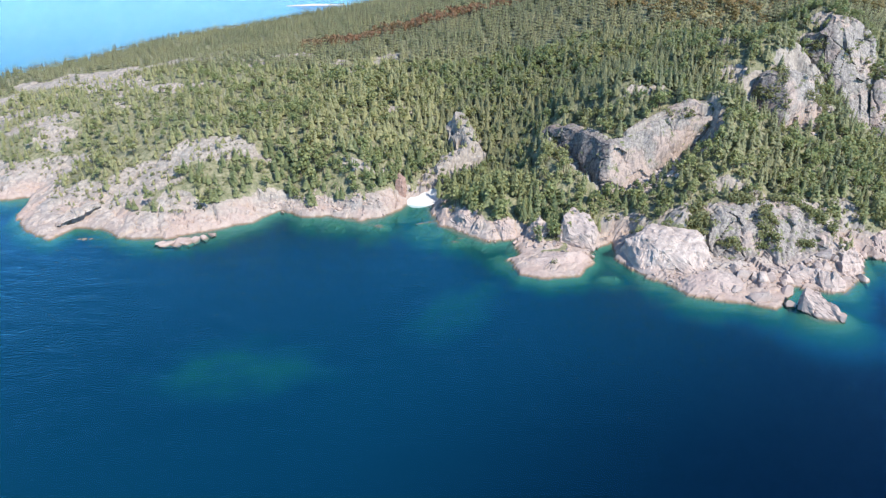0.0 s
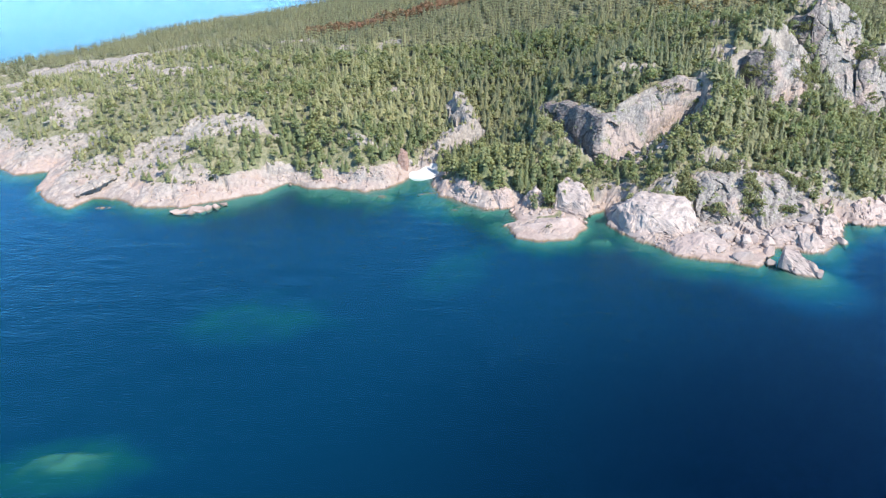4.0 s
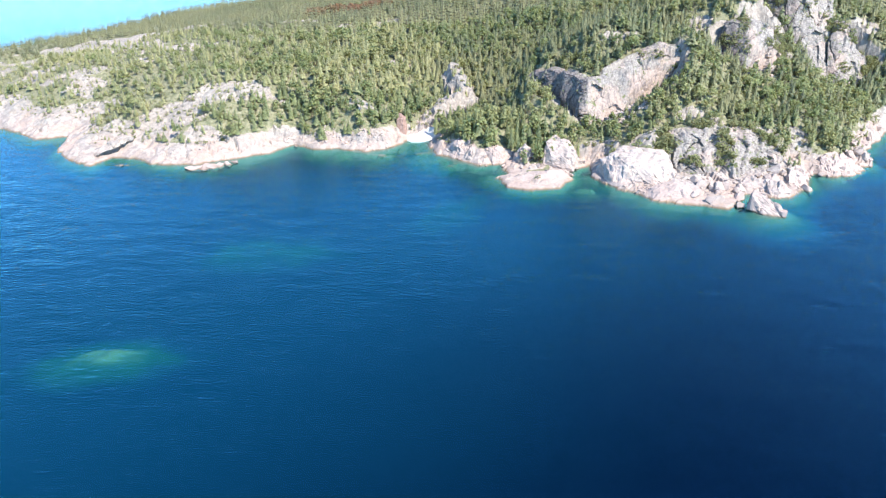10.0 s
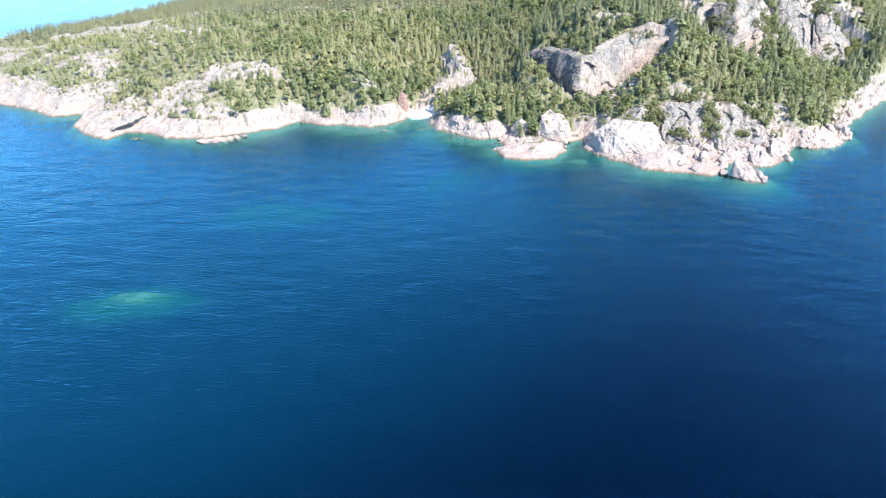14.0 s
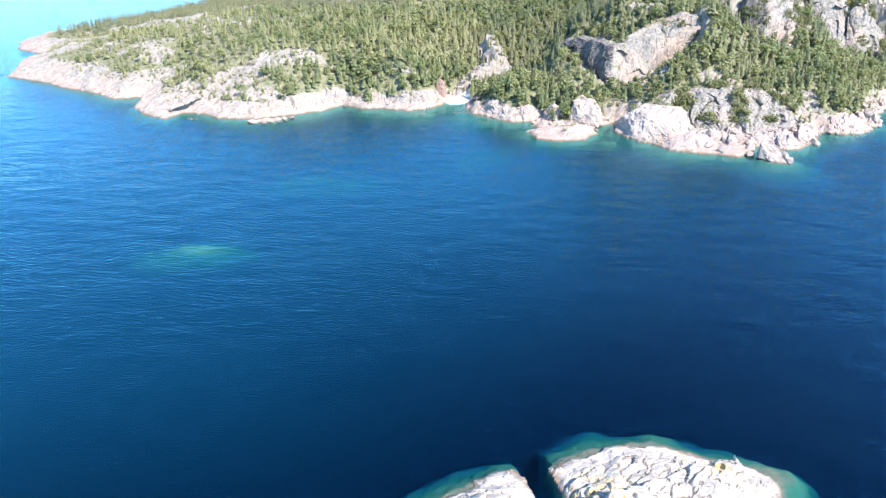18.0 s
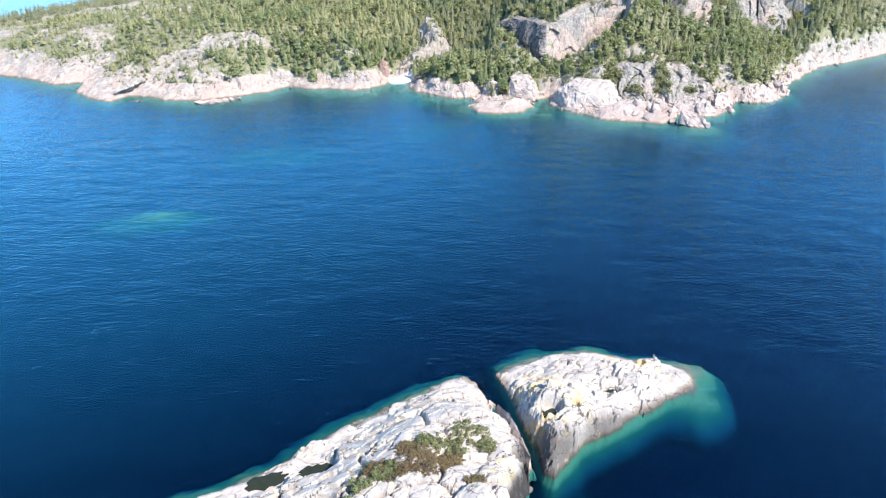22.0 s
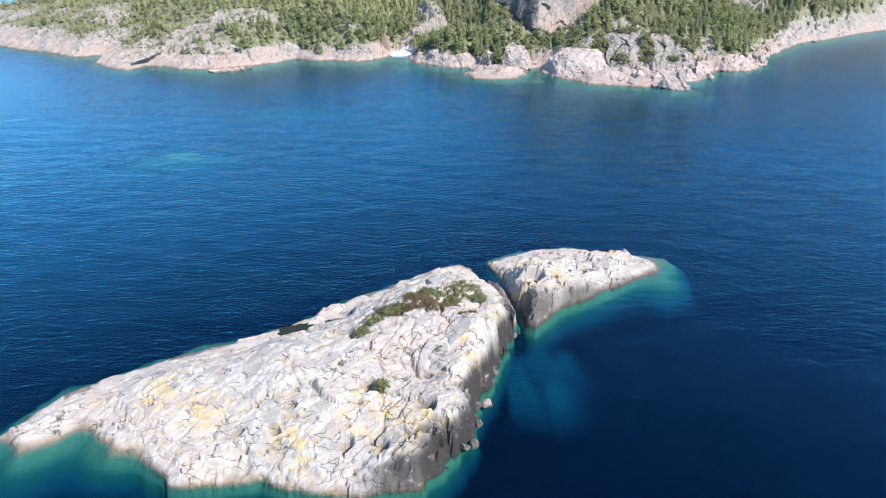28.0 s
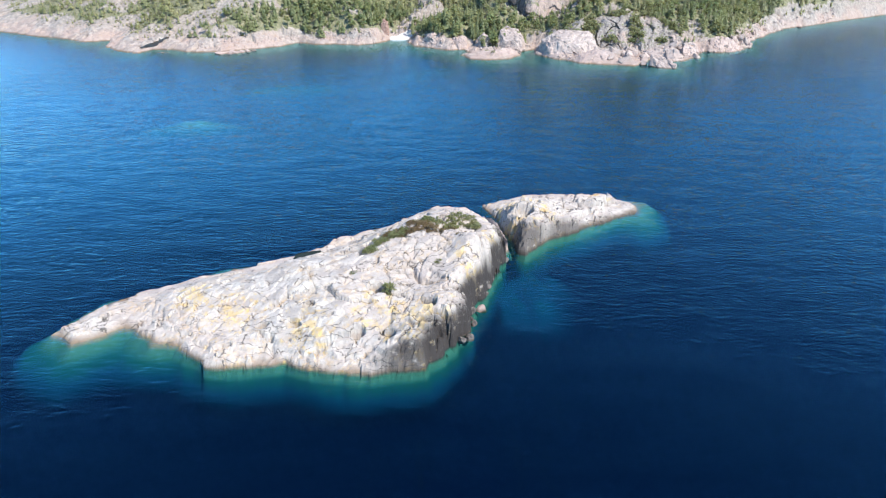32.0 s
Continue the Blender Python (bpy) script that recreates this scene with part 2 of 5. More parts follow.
def shore_rock_material():
    m = Nodes("shore_rock")
    rock = rock_colour(m, (0.35, 0.31, 0.275), (0.22, 0.195, 0.178), (0.345, 0.255, 0.215), 0.12, 0.36, 0.9, 6.5)
    upland = m.span(m.math("ADD", m.height(), m.math("MULTIPLY", m.noise(0.1, 4), 8.0)), 7.0, 16.0, 0.0, 0.75)
    rock = m.mix(upland, rock, m.mix(m.span(m.noise(0.6, 6, 0.65), 0.35, 0.65), (0.17, 0.155, 0.135), (0.32, 0.29, 0.25)))
    green = m.noise(0.5, 5, 0.6)
    floor = m.mix(m.span(green, 0.35, 0.65), (0.11, 0.12, 0.065), (0.21, 0.2, 0.125))
    floor = m.mix(m.span(m.noise(2.2, 4), 0.5, 0.7, 0.0, 0.6), floor, (0.27, 0.235, 0.18))
    edge = m.math("ADD", m.field("cover"), m.math("MULTIPLY", m.math("SUBTRACT", m.noise(0.35, 6, 0.65), 0.5), 1.1))
    c = m.mix(m.span(edge, 0.42, 0.6), rock, floor)
    c = water_column(m, c)
    n = m.bump(m.noise(0.8, 8, 0.62), 0.75, 0.6)
    n = m.bump(m.cells(0.55, "DISTANCE_TO_EDGE", at=m.stretch((1, 0.5, 1.4), (10, 15, 35))), 0.5, 0.25, n)
    return m.surface(c, 0.9, under_water(m, n))


def island_rock_material():
    m = Nodes("island_rock")
    c = rock_colour(m, (0.44, 0.41, 0.37), (0.32, 0.295, 0.27), (0.4, 0.345, 0.305), 0.25, 0.3, 1.1)
    patch_edge = m.math("ADD", m.field("ochre"), m.math("MULTIPLY", m.math("SUBTRACT", m.noise(0.45, 7, 0.72), 0.5), 3.4))
    c = m.mix(m.span(patch_edge, 0.5, 1.0, 0.0, 0.62), c, (0.52, 0.37, 0.13))
    seam = m.cells(0.3, "DISTANCE_TO_EDGE", at=m.stretch((0.4, 1.5, 1.0), (5, 12, -35), m.warped(3.2, 0.35)))
    c = m.mix(m.math("MULTIPLY", m.span(seam, 0.0, 0.03, 1.0, 0.0), m.span(m.noise(0.3, 3), 0.42, 0.55)), c, (0.075, 0.065, 0.06))
    scar = m.noise(0.8, 5, 0.7, at=m.stretch((0.45, 1.5, 1.0), (0, 0, -38)))
    c = m.mix(m.span(scar, 0.62, 0.72, 0.0, 0.55), c, (0.2, 0.165, 0.14))
    # black stain on the main islet's wall; painted undercut shade on the eastern islet
    stain_shade = m.math("MULTIPLY", m.span(m.noise(0.5, 5, 0.7), 0.2, 0.45), m.field("dark"))
    c = m.mix(stain_shade, c, (0.04, 0.035, 0.033))
    c = water_column(m, c)
    n = m.bump(m.noise(1.4, 8, 0.65), 0.7, 0.35)
    n = m.bump(m.cells(0.9, "DISTANCE_TO_EDGE", at=m.stretch((0.6, 1.4, 1.2), (5, 12, -35), m.warped(1.5, 0.6))), 0.4, 0.12, n)
    return m.surface(c, 0.88, under_water(m, n))


def cliff_material():
    m = Nodes("cliff_rock")
    broad, fine = m.noise(0.07, 5, 0.6), m.noise(0.9, 7, 0.65)
    c = m.mix(m.span(fine, 0.35, 0.65), (0.17, 0.155, 0.145), (0.31, 0.28, 0.25))
    c = m.mix(m.span(m.math("ADD", broad, m.field("pink")), 0.5, 0.62, 0.0, 0.7), c, (0.37, 0.285, 0.24))
    drip = m.noise(0.9, 5, 0.65, at=m.stretch((0.7, 0.7, 0.12), (12, 9, 0)), distort=0.6)
    c = m.mix(m.span(drip, 0.48, 0.66, 0.0, 0.6), c, (0.09, 0.08, 0.08))
    # dark varnish together with painted shade on the western sides
    c = m.mix(m.math("MULTIPLY", m.field("stain_shade"), m.span(fine, 0.3, 0.62, 1.0, 0.45)), c, (0.055, 0.045, 0.05))
    moss = m.math("MULTIPLY", m.span(m.noise(0.3, 5, 0.65), 0.55, 0.66), m.span(m.node("SeparateXYZ", Vector=m.node("NewGeometry").outputs["Normal"]).outputs[2], 0.25, 0.6))
    c = m.mix(moss, c, (0.11, 0.13, 0.05))
    n = m.bump(m.noise(1.1, 8, 0.65), 0.8, 0.5)
    return m.surface(c, 0.92, m.bump(m.cells(0.4, "DISTANCE_TO_EDGE", at=m.stretch((1, 1, 0.7), (24, 18, 20))), 0.7, 0.4, n))


def boulder_material():
    m = Nodes("boulder_rock")
    c = rock_colour(m, (0.42, 0.355, 0.315), (0.29, 0.245, 0.22), (0.38, 0.29, 0.25))
    r = m.node("ObjectInfo").outputs["Random"]
    c = m.mix(m.math("MULTIPLY", r, 0.2), c, (0.2, 0.16, 0.15))
    c = water_column(m, c)
    return m.surface(c, 0.9, m.bump(m.noise(1.6, 8, 0.65), 0.8, 0.3))


def bed_material():
    m = Nodes("lake_bed")
    c = m.mix(m.noise(0.12, 5), (0.2, 0.18, 0.14), (0.4, 0.37, 0.3))
    flat = m.node("BsdfDiffuse")
    m.put(flat.inputs["Color"], water_column(m, c))
    m.put(flat.inputs["Normal"], under_water(m))
    m.put(m.out.inputs[0], flat.outputs[0])
    return m.mat


def water_material():
    m = Nodes("lake_water")
    at = m.where()
    gust = m.span(m.noise(0.014, 3, 0.55), 0.3, 0.7, 0.8, 1.25)
    step = 0.15

    def waves(dx, dy):
        """Height of the waves beside the point: slow swell, chop and ripples with crests along x."""
        p = m.node("VectorMath").outputs[0]
        m.put(p.node.inputs[0], at)
        p.node.inputs[1].default_value = (dx, dy, 0)
        swell = m.noise(0.13, 1, 0.5, at=m.stretch((0.5, 1.0, 1.0), (0, 0, -12), p))
        chop = m.noise(0.72, 1, 0.5, at=m.stretch((0.45, 1.0, 1.0), (0, 0, 14), p), distort=0.5)
        ripple = m.noise(1.35, 1, 0.5, at=m.stretch((0.5, 1.0, 1.0), (0, 0, -16), p), distort=0.4)
        h = m.math("ADD", m.math("MULTIPLY", chop, 0.165), m.math("MULTIPLY", ripple, 0.115))
        return m.math("ADD", m.math("MULTIPLY", h, gust), m.math("MULTIPLY", swell, 0.35))

    here = waves(0, 0)
    up = m.node("CombineXYZ", X=m.math("DIVIDE", m.math("SUBTRACT", here, waves(step, 0)), step), Y=m.math("DIVIDE", m.math("SUBTRACT", here, waves(0, step)), step), Z=1.0)
    unit = m.node("VectorMath")
    unit.operation = "NORMALIZE"
    m.put(unit.inputs[0], up.outputs[0])
    n = unit.outputs[0]
    graze = m.node("LayerWeight", Blend=0.5, Normal=n).outputs["Facing"]
    fres = m.math("MULTIPLY_ADD", m.math("POWER", graze, 3.95), 0.98, 0.014)
    sheen = m.mix(m.span(fres, 0.25, 0.7), (0.42, 0.85, 1.0), (0.5, 0.68, 0.84))
    gloss = m.node("BsdfGlossy", Color=sheen, Roughness=0.08, Normal=n)
    clear = m.node("BsdfTransparent", Color=(0.82, 0.96, 0.98))
    both = m.tree.nodes.new("ShaderNodeMixShader")
    m.put(both.inputs[0], fres)
    m.put(both.inputs[1], clear.outputs[0])
    m.put(both.inputs[2], gloss.outputs[0])
    m.put(m.out.inputs[0], both.outputs[0])
    return m.mat


def leaf_material(name, dark, light, tip, per_thing=False):
    """Foliage whose tone changes from tree to tree and from spray to spray."""
    m = Nodes(name)
    if per_thing:
        tree = m.node("ObjectInfo").outputs["Random"]
    else:
        tree = m.node("SeparateColor", Color=m.cells(0.24, out="Color", at=m.stretch((1, 1, 0.02)))).outputs[0]
    spray = m.node("NewGeometry").outputs["Random Per Island"]
    c = m.mix(tree, dark, light)
    c = m.mix(m.span(spray, 0.2, 1.0, 0.0, 0.55), c, tip)
    c = m.mix(m.span(m.noise(0.02, 3), 0.4, 0.6, 0.0, 0.55), c, tip)
    body = m.node("BsdfPrincipled", Roughness=0.7)
    m.put(body.inputs["Base Color"], c)
    glow = m.node("BsdfTranslucent")
    m.put(glow.inputs["Color"], m.mix(0.5, c, tip))
    both = m.tree.nodes.new("ShaderNodeMixShader")
    both.inputs[0].default_value = 0.45
    m.put(both.inputs[1], body.outputs[0])
    m.put(both.inputs[2], glow.outputs[0])
    m.put(m.out.inputs[0], both.outputs[0])
    return m.mat


def plain_material(name, a, b, scale, rough=0.85, relief=0.05):
    m = Nodes(name)
    f = m.noise(scale, 6, 0.6)
    return m.surface(m.mix(m.span(f, 0.3, 0.7), a, b), rough, m.bump(f, 0.6, relief))


SHORE_ROCK, ISLAND_ROCK, BOULDER_ROCK = shore_rock_material(), island_rock_material(), boulder_material()
CLIFF_ROCK = cliff_material()
BED, WATER = bed_material(), water_material()
PINE = leaf_material("pine_needles", (0.095, 0.132, 0.08), (0.225, 0.245, 0.12), (0.31, 0.3, 0.155))
PINE_PALE = leaf_material("pale_pine_needles", (0.16, 0.2, 0.1), (0.32, 0.335, 0.155), (0.42, 0.4, 0.21))
PINE_NEAR = leaf_material("pine_needles_near", (0.085, 0.13, 0.062), (0.215, 0.25, 0.11), (0.29, 0.3, 0.14), True)
BIRCH = leaf_material("birch_leaves", (0.12, 0.18, 0.07), (0.25, 0.29, 0.11), (0.32, 0.31, 0.14))
AUTUMN = leaf_material("autumn_leaves", (0.28, 0.16, 0.075), (0.3, 0.21, 0.09), (0.26, 0.23, 0.1))
RED = leaf_material("red_maple_leaves", (0.27, 0.13, 0.08), (0.33, 0.17, 0.1), (0.27, 0.2, 0.1))
SHRUB = leaf_material("shrub_leaves", (0.13, 0.165, 0.065), (0.21, 0.235, 0.095), (0.26, 0.25, 0.115))
HEATH = leaf_material("russet_heath", (0.14, 0.085, 0.045), (0.19, 0.125, 0.06), (0.16, 0.15, 0.06))
BARK = plain_material("bark", (0.07, 0.055, 0.04), (0.15, 0.12, 0.09), 3.0)
PEBBLE = plain_material("pale_pebbles", (0.42, 0.39, 0.36), (0.55, 0.52, 0.48), 2.5, 0.85, 0.08)


# ---- the mainland: outline of its shore, hills, cliffs ----
COAST_WEST = [
    (-427, 393), (-398, 375), (-376, 372), (-378, 354), (-378, 335), (-353, 289), (-308, 269), (-257, 245),
    (-243, 235), (-229, 243), (-218, 215), (-205, 204), (-190, 198), (-187, 211), (-180, 211), (-159, 202),
    (-142, 203), (-135, 207), (-122, 215), (-111, 223), (-103, 239), (-89, 232), (-76, 233), (-61, 230), (-47, 244),
    (-43, 253), (-33, 251), (-30, 244), (-25, 228),
]
COAST_EAST = [
    (-5, 214), (7, 218), (10, 203), (5, 196), (9, 186.5), (19, 183), (31, 186.5), (38, 198), (39, 210), (49, 217), (48, 203), (52, 192), (57, 187),
    (65, 181), (68, 174), (80, 171.5), (90, 171.5), (98, 168.5), (105, 176), (113, 184), (121, 181), (129, 181), (145, 201), (150, 215),
    (162, 211), (172, 222), (188, 232), (192, 249), (242, 310), (272, 330), (306, 355), (356, 390), (520, 480),
    (900, 600), (900, 1500), (100, 1300), (-160, 900), (-290, 680), (-390, 520), (-450, 430),
]
COAST = COAST_WEST + COAST_EAST


def rise(x):
    """Metres over which the shore climbs to the hills: gentler on the western slabs."""
    return 20 + 18 * smooth(-105, -155, x)


KNOTS = [                                      # x, y, height of the bare ground
    (-15, 296, 12), (-34, 272, 7), (-60, 262, 13), (-70, 300, 23), (30, 252, 23), (44, 235, 13), (33, 229, 9), (44, 222, 6), (20, 234, 9), (30, 214, 4), (66, 279, 52), (92, 286, 51), (97, 273, 47),
    (10, 258, 14), (20, 320, 30), (-133, 315, 27), (-209, 427, 34), (-191, 358, 30), (-249, 297, 22), (-140, 252, 23),
    (-278, 361, 21), (-380, 400, 9), (-360, 330, 11), (-123, 490, 36), (-300, 560, 25), (-200, 640, 33),
    (140, 283, 31), (160, 268, 20), (195, 328, 25), (190, 374, 75), (146, 324, 63), (163, 328, 54), (205, 415, 72), (150, 392, 57), (222, 366, 50), (120, 250, 24), (100, 197, 4),
    (120, 201, 4), (75, 206, 11), (62, 202, 7), (88, 190, 3), (230, 330, 22), (260, 430, 60), (120, 420, 70), (20, 430, 50), (200, 560, 110),
    (0, 620, 66), (400, 560, 90), (500, 800, 120), (100, 900, 90), (-60, 720, 46), (60, 240, 15), (-205, 222, 8),
    (-172, 222, 9), (300, 420, 45), (-194, 243, 12), (-95, 250, 12), (0, 235, 10), (112, 226, 19), (94, 228, 21), (128, 228, 16), (82, 218, 17), (-340, 480, 17),
]


def coast_distance(x, y):
    wob = 2.2 * fbm(x * 0.09, y * 0.09, 4, 11)
    return shore_distance(x + wob, y + 2.2 * fbm(x * 0.09, y * 0.09, 4, 17), COAST)


kd = shore_distance(np.array([k[0] for k in KNOTS], float), np.array([k[1] for k in KNOTS], float), COAST)
HILLS = hill_field([(x, y, z / (1 - math.exp(-max(d, 0.8 * float(rise(x))) / float(rise(x))))) for (x, y, z), d in zip(KNOTS, kd)], 14.0)

# cliffs: points along the foot and along the crest from west to east, and which of them is the jutting corner
CLIFFS = [
    ([(22, 282, 29), (28, 271, 25), (36.6, 257, 18.5), (46, 243, 15.5), (57, 244, 14), (65.6, 249, 16.5), (76, 256, 23), (86, 262, 28), (99, 268, 41)],
     [(23, 284, 31), (27, 275, 33.5), (37, 262, 35), (48.5, 246.5, 34), (56, 251, 34), (65.5, 257, 39.5), (79, 264, 44.5), (88, 267, 49), (100, 271, 47)], 3),
    ([(125, 308, 47), (128, 301, 42), (132, 295, 37), (137.5, 289, 32.5), (151.6, 297, 31), (167, 309, 31), (173, 317, 36)],
     [(126, 312, 50), (130, 307, 55), (134, 304, 56), (142, 304, 57), (153, 308, 54), (164, 315, 47), (173, 321, 40)], 3),
    ([(168, 364, 62), (172.4, 355, 55), (180, 345, 44), (188, 337, 29), (197, 333, 24), (206, 332, 18), (211, 341, 29)],
     [(169, 367, 66), (173, 358, 67), (178, 356, 71), (184, 360, 77), (192, 364, 77), (202, 366, 74), (213, 368, 64)], 3),
    ([(205, 333, 25), (210, 325, 15), (217, 328, 15), (229, 336, 16.5), (238, 346, 19.5), (247, 357, 26)],
     [(207, 347, 42), (211, 351, 51), (219, 353, 51), (226, 351, 38), (236, 353, 28), (247, 359, 28)], 1),
    ([(72, 206, 10), (77, 201, 7), (85, 198, 4.5), (94, 196, 3.5), (106, 197, 3.5), (116, 199, 4), (127, 204, 5), (136, 213, 9)],
     [(73, 211, 13), (78, 211, 15.5), (86, 213, 18), (96, 216, 18.5), (108, 218, 19.5), (121, 220, 17.5), (130, 219, 14), (137, 218, 11)], 3),
]


def beside_cliff(x, y, spec):
    """Metres behind the middle of a cliff's face, half its depth, the levels of foot and crest, and a fade at its ends."""
    foot, crest = np.array(spec[0], float), np.array(spec[1], float)
    mid, half = (foot + crest)[:, :2] / 2, np.hypot(*(crest - foot)[:, :2].T) / 2
    best, into = np.full(x.shape, 1e9), np.zeros(x.shape)
    out = [np.zeros(x.shape) for _ in range(4)]
    start, total = 0.0, float(np.hypot(*np.diff(mid, axis=0).T).sum())
    for n in range(len(mid) - 1):
        (ax, ay), (bx, by) = mid[n], mid[n + 1]
        dx, dy = bx - ax, by - ay
        length = math.hypot(dx, dy)
        f = np.clip(((x - ax) * dx + (y - ay) * dy) / length**2, 0, 1)
        off = np.hypot(x - ax - f * dx, y - ay - f * dy)
        side = (dx * (y - ay) - dy * (x - ax)) / length
        near = (off < best - 1e-6) | ((off < best + 1e-6) & (np.abs(side) > np.abs(into) * 0.999) & (off < 1e8))
        into = np.where(near, np.where(side > 0, off, -off), into)
        best = np.minimum(best, off)
        for k, (p, q) in enumerate(((half[n], half[n + 1]), (foot[n, 2], foot[n + 1, 2]), (crest[n, 2], crest[n + 1, 2]), (start, start + length))):
            out[k] = np.where(near, p + (q - p) * f, out[k])
        start += length
    ends = smooth(0, 5, out[3]) * smooth(total, total - 5, out[3])
    return into, out[0], out[1], out[2], ends


def cliff_steps(x, y, z):
    """The ground drawn down to the foot of each cliff and up to its crest, and where the faces stand."""
    face = np.zeros(x.shape)
    for spec in CLIFFS:
        into, half, low, high, ends = beside_cliff(x, y, spec)
        front = z + smooth(-18, -7, into) * (np.minimum(z, low) - z)
        behind = z + smooth(26, 7, into - half) * (high - 0.8 - z)
        w = smooth(0.5, 3.5, into - half * 0.6)
        z = z + ends * (front * (1 - w) + behind * w - z)
        face = np.maximum(face, ends * smooth(-3.0, -1.0, into + half) * smooth(5, 3, into - half))
    return z, face


def bare_mask(x, y):
    """Where the hills are bare rock: knolls and slabs."""
    m = np.zeros(x.shape)
    for bx, by, rx, ry, turn in KNOLLS:
        c, s = math.cos(radians(turn)), math.sin(radians(turn))
        u, v = ((x - bx) * c + (y - by) * s) / rx, (-(x - bx) * s + (y - by) * c) / ry
        m = np.maximum(m, 1 - np.sqrt(u * u + v * v))
    return m


KNOLLS = [
    (-252, 298, 26, 13, 20), (-225, 258, 28, 12, 10), (-140, 256, 26, 13, 15), (-165, 238, 26, 14, 0),
    (-133, 316, 10, 6, 30), (-191, 358, 16, 8, 20), (-209, 428, 20, 8, 20), (-150, 440, 24, 7, 10),
    (-278, 362, 20, 8, 30), (-330, 322, 26, 13, 30), (-330, 380, 18, 8, 30), (63, 278, 8, 4, 25), (73, 281, 6, 3.5, 35), (92, 287, 7, 4, 30), (101, 277, 6, 4, 30), (123, 297, 8, 8, 0), (150, 322, 14, 8, 30), (164, 333, 12, 12, 40), (176, 346, 8, 9, 0), (182, 372, 9, 5, 0), (202, 375, 8, 5, 0),
    (-12, 289, 8, 7, 60), (118, 312, 10, 7, 0), (150, 318, 12, 7, 20), (200, 352, 20, 8, 30), (120, 345, 14, 7, 0),
    (108, 214, 30, 13, 0), (105, 232, 20, 7, -10), (75, 215, 12, 9, 0), (130, 228, 14, 7, 30), (-358, 304, 22, 12, 40), (150, 236, 7, 9, 0),
    (85, 194, 46, 16, 5), (-190, 222, 30, 12, 10), (-60, 330, 12, 7, 10), (240, 372, 20, 10, 40), (96, 258, 12, 5, 50),
]


LOW = [                                        # low shelves: x, y, half-lengths, turn, height of their top
    (18, 193, 21, 9, 14, 2.6), (84, 178, 20, 5, -4, 1.2), (116, 180, 14, 6, 5, 1.6), (-134, 204, 14, 6, 30, 2.2),
    (45, 214, 7, 9, 20, 1.8), (15, 208, 12, 5, 10, 1.4), (38, 208, 9, 9, 15, 2.4), (158, 214, 10, 7, 30, 4.0), (-85, 234, 18, 5, 0, 2.5),
]


def ridge(x, y, line, half):
    """A rock fin: heights along a bent line, falling off steeply at its sides."""
    top = np.full(x.shape, -99.0)
    for (ax, ay, az), (bx, by, bz) in zip(line, line[1:]):
        dx, dy = bx - ax, by - ay
        s = np.clip(((x - ax) * dx + (y - ay) * dy) / (dx * dx + dy * dy), 0, 1)
        off = np.hypot(x - ax - s * dx, y - ay - s * dy)
        top = np.maximum(top, az + s * (bz - az) - 7 * smooth(half * 0.55, half * 1.3, off) - 99 * (off > half * 1.6))
    return top


FIN = [(-36, 262, 6), (-34, 269, 11), (-26, 277, 14), (-14, 289, 21), (-17, 300, 25), (-22, 312, 28)]


def bed_height(x, y):
    """The open lake's bed: deep in the south-east, shoaling to the north-west."""
    bank = smooth(-150, 190, y - 1.1 * x) * smooth(420, 160, np.abs(x + 60)) + 0.14 * fbm(x * 0.008, y * 0.008, 3, 88)
    return np.clip(-9.4 + 4.7 * bank, -9.4, -4.8)


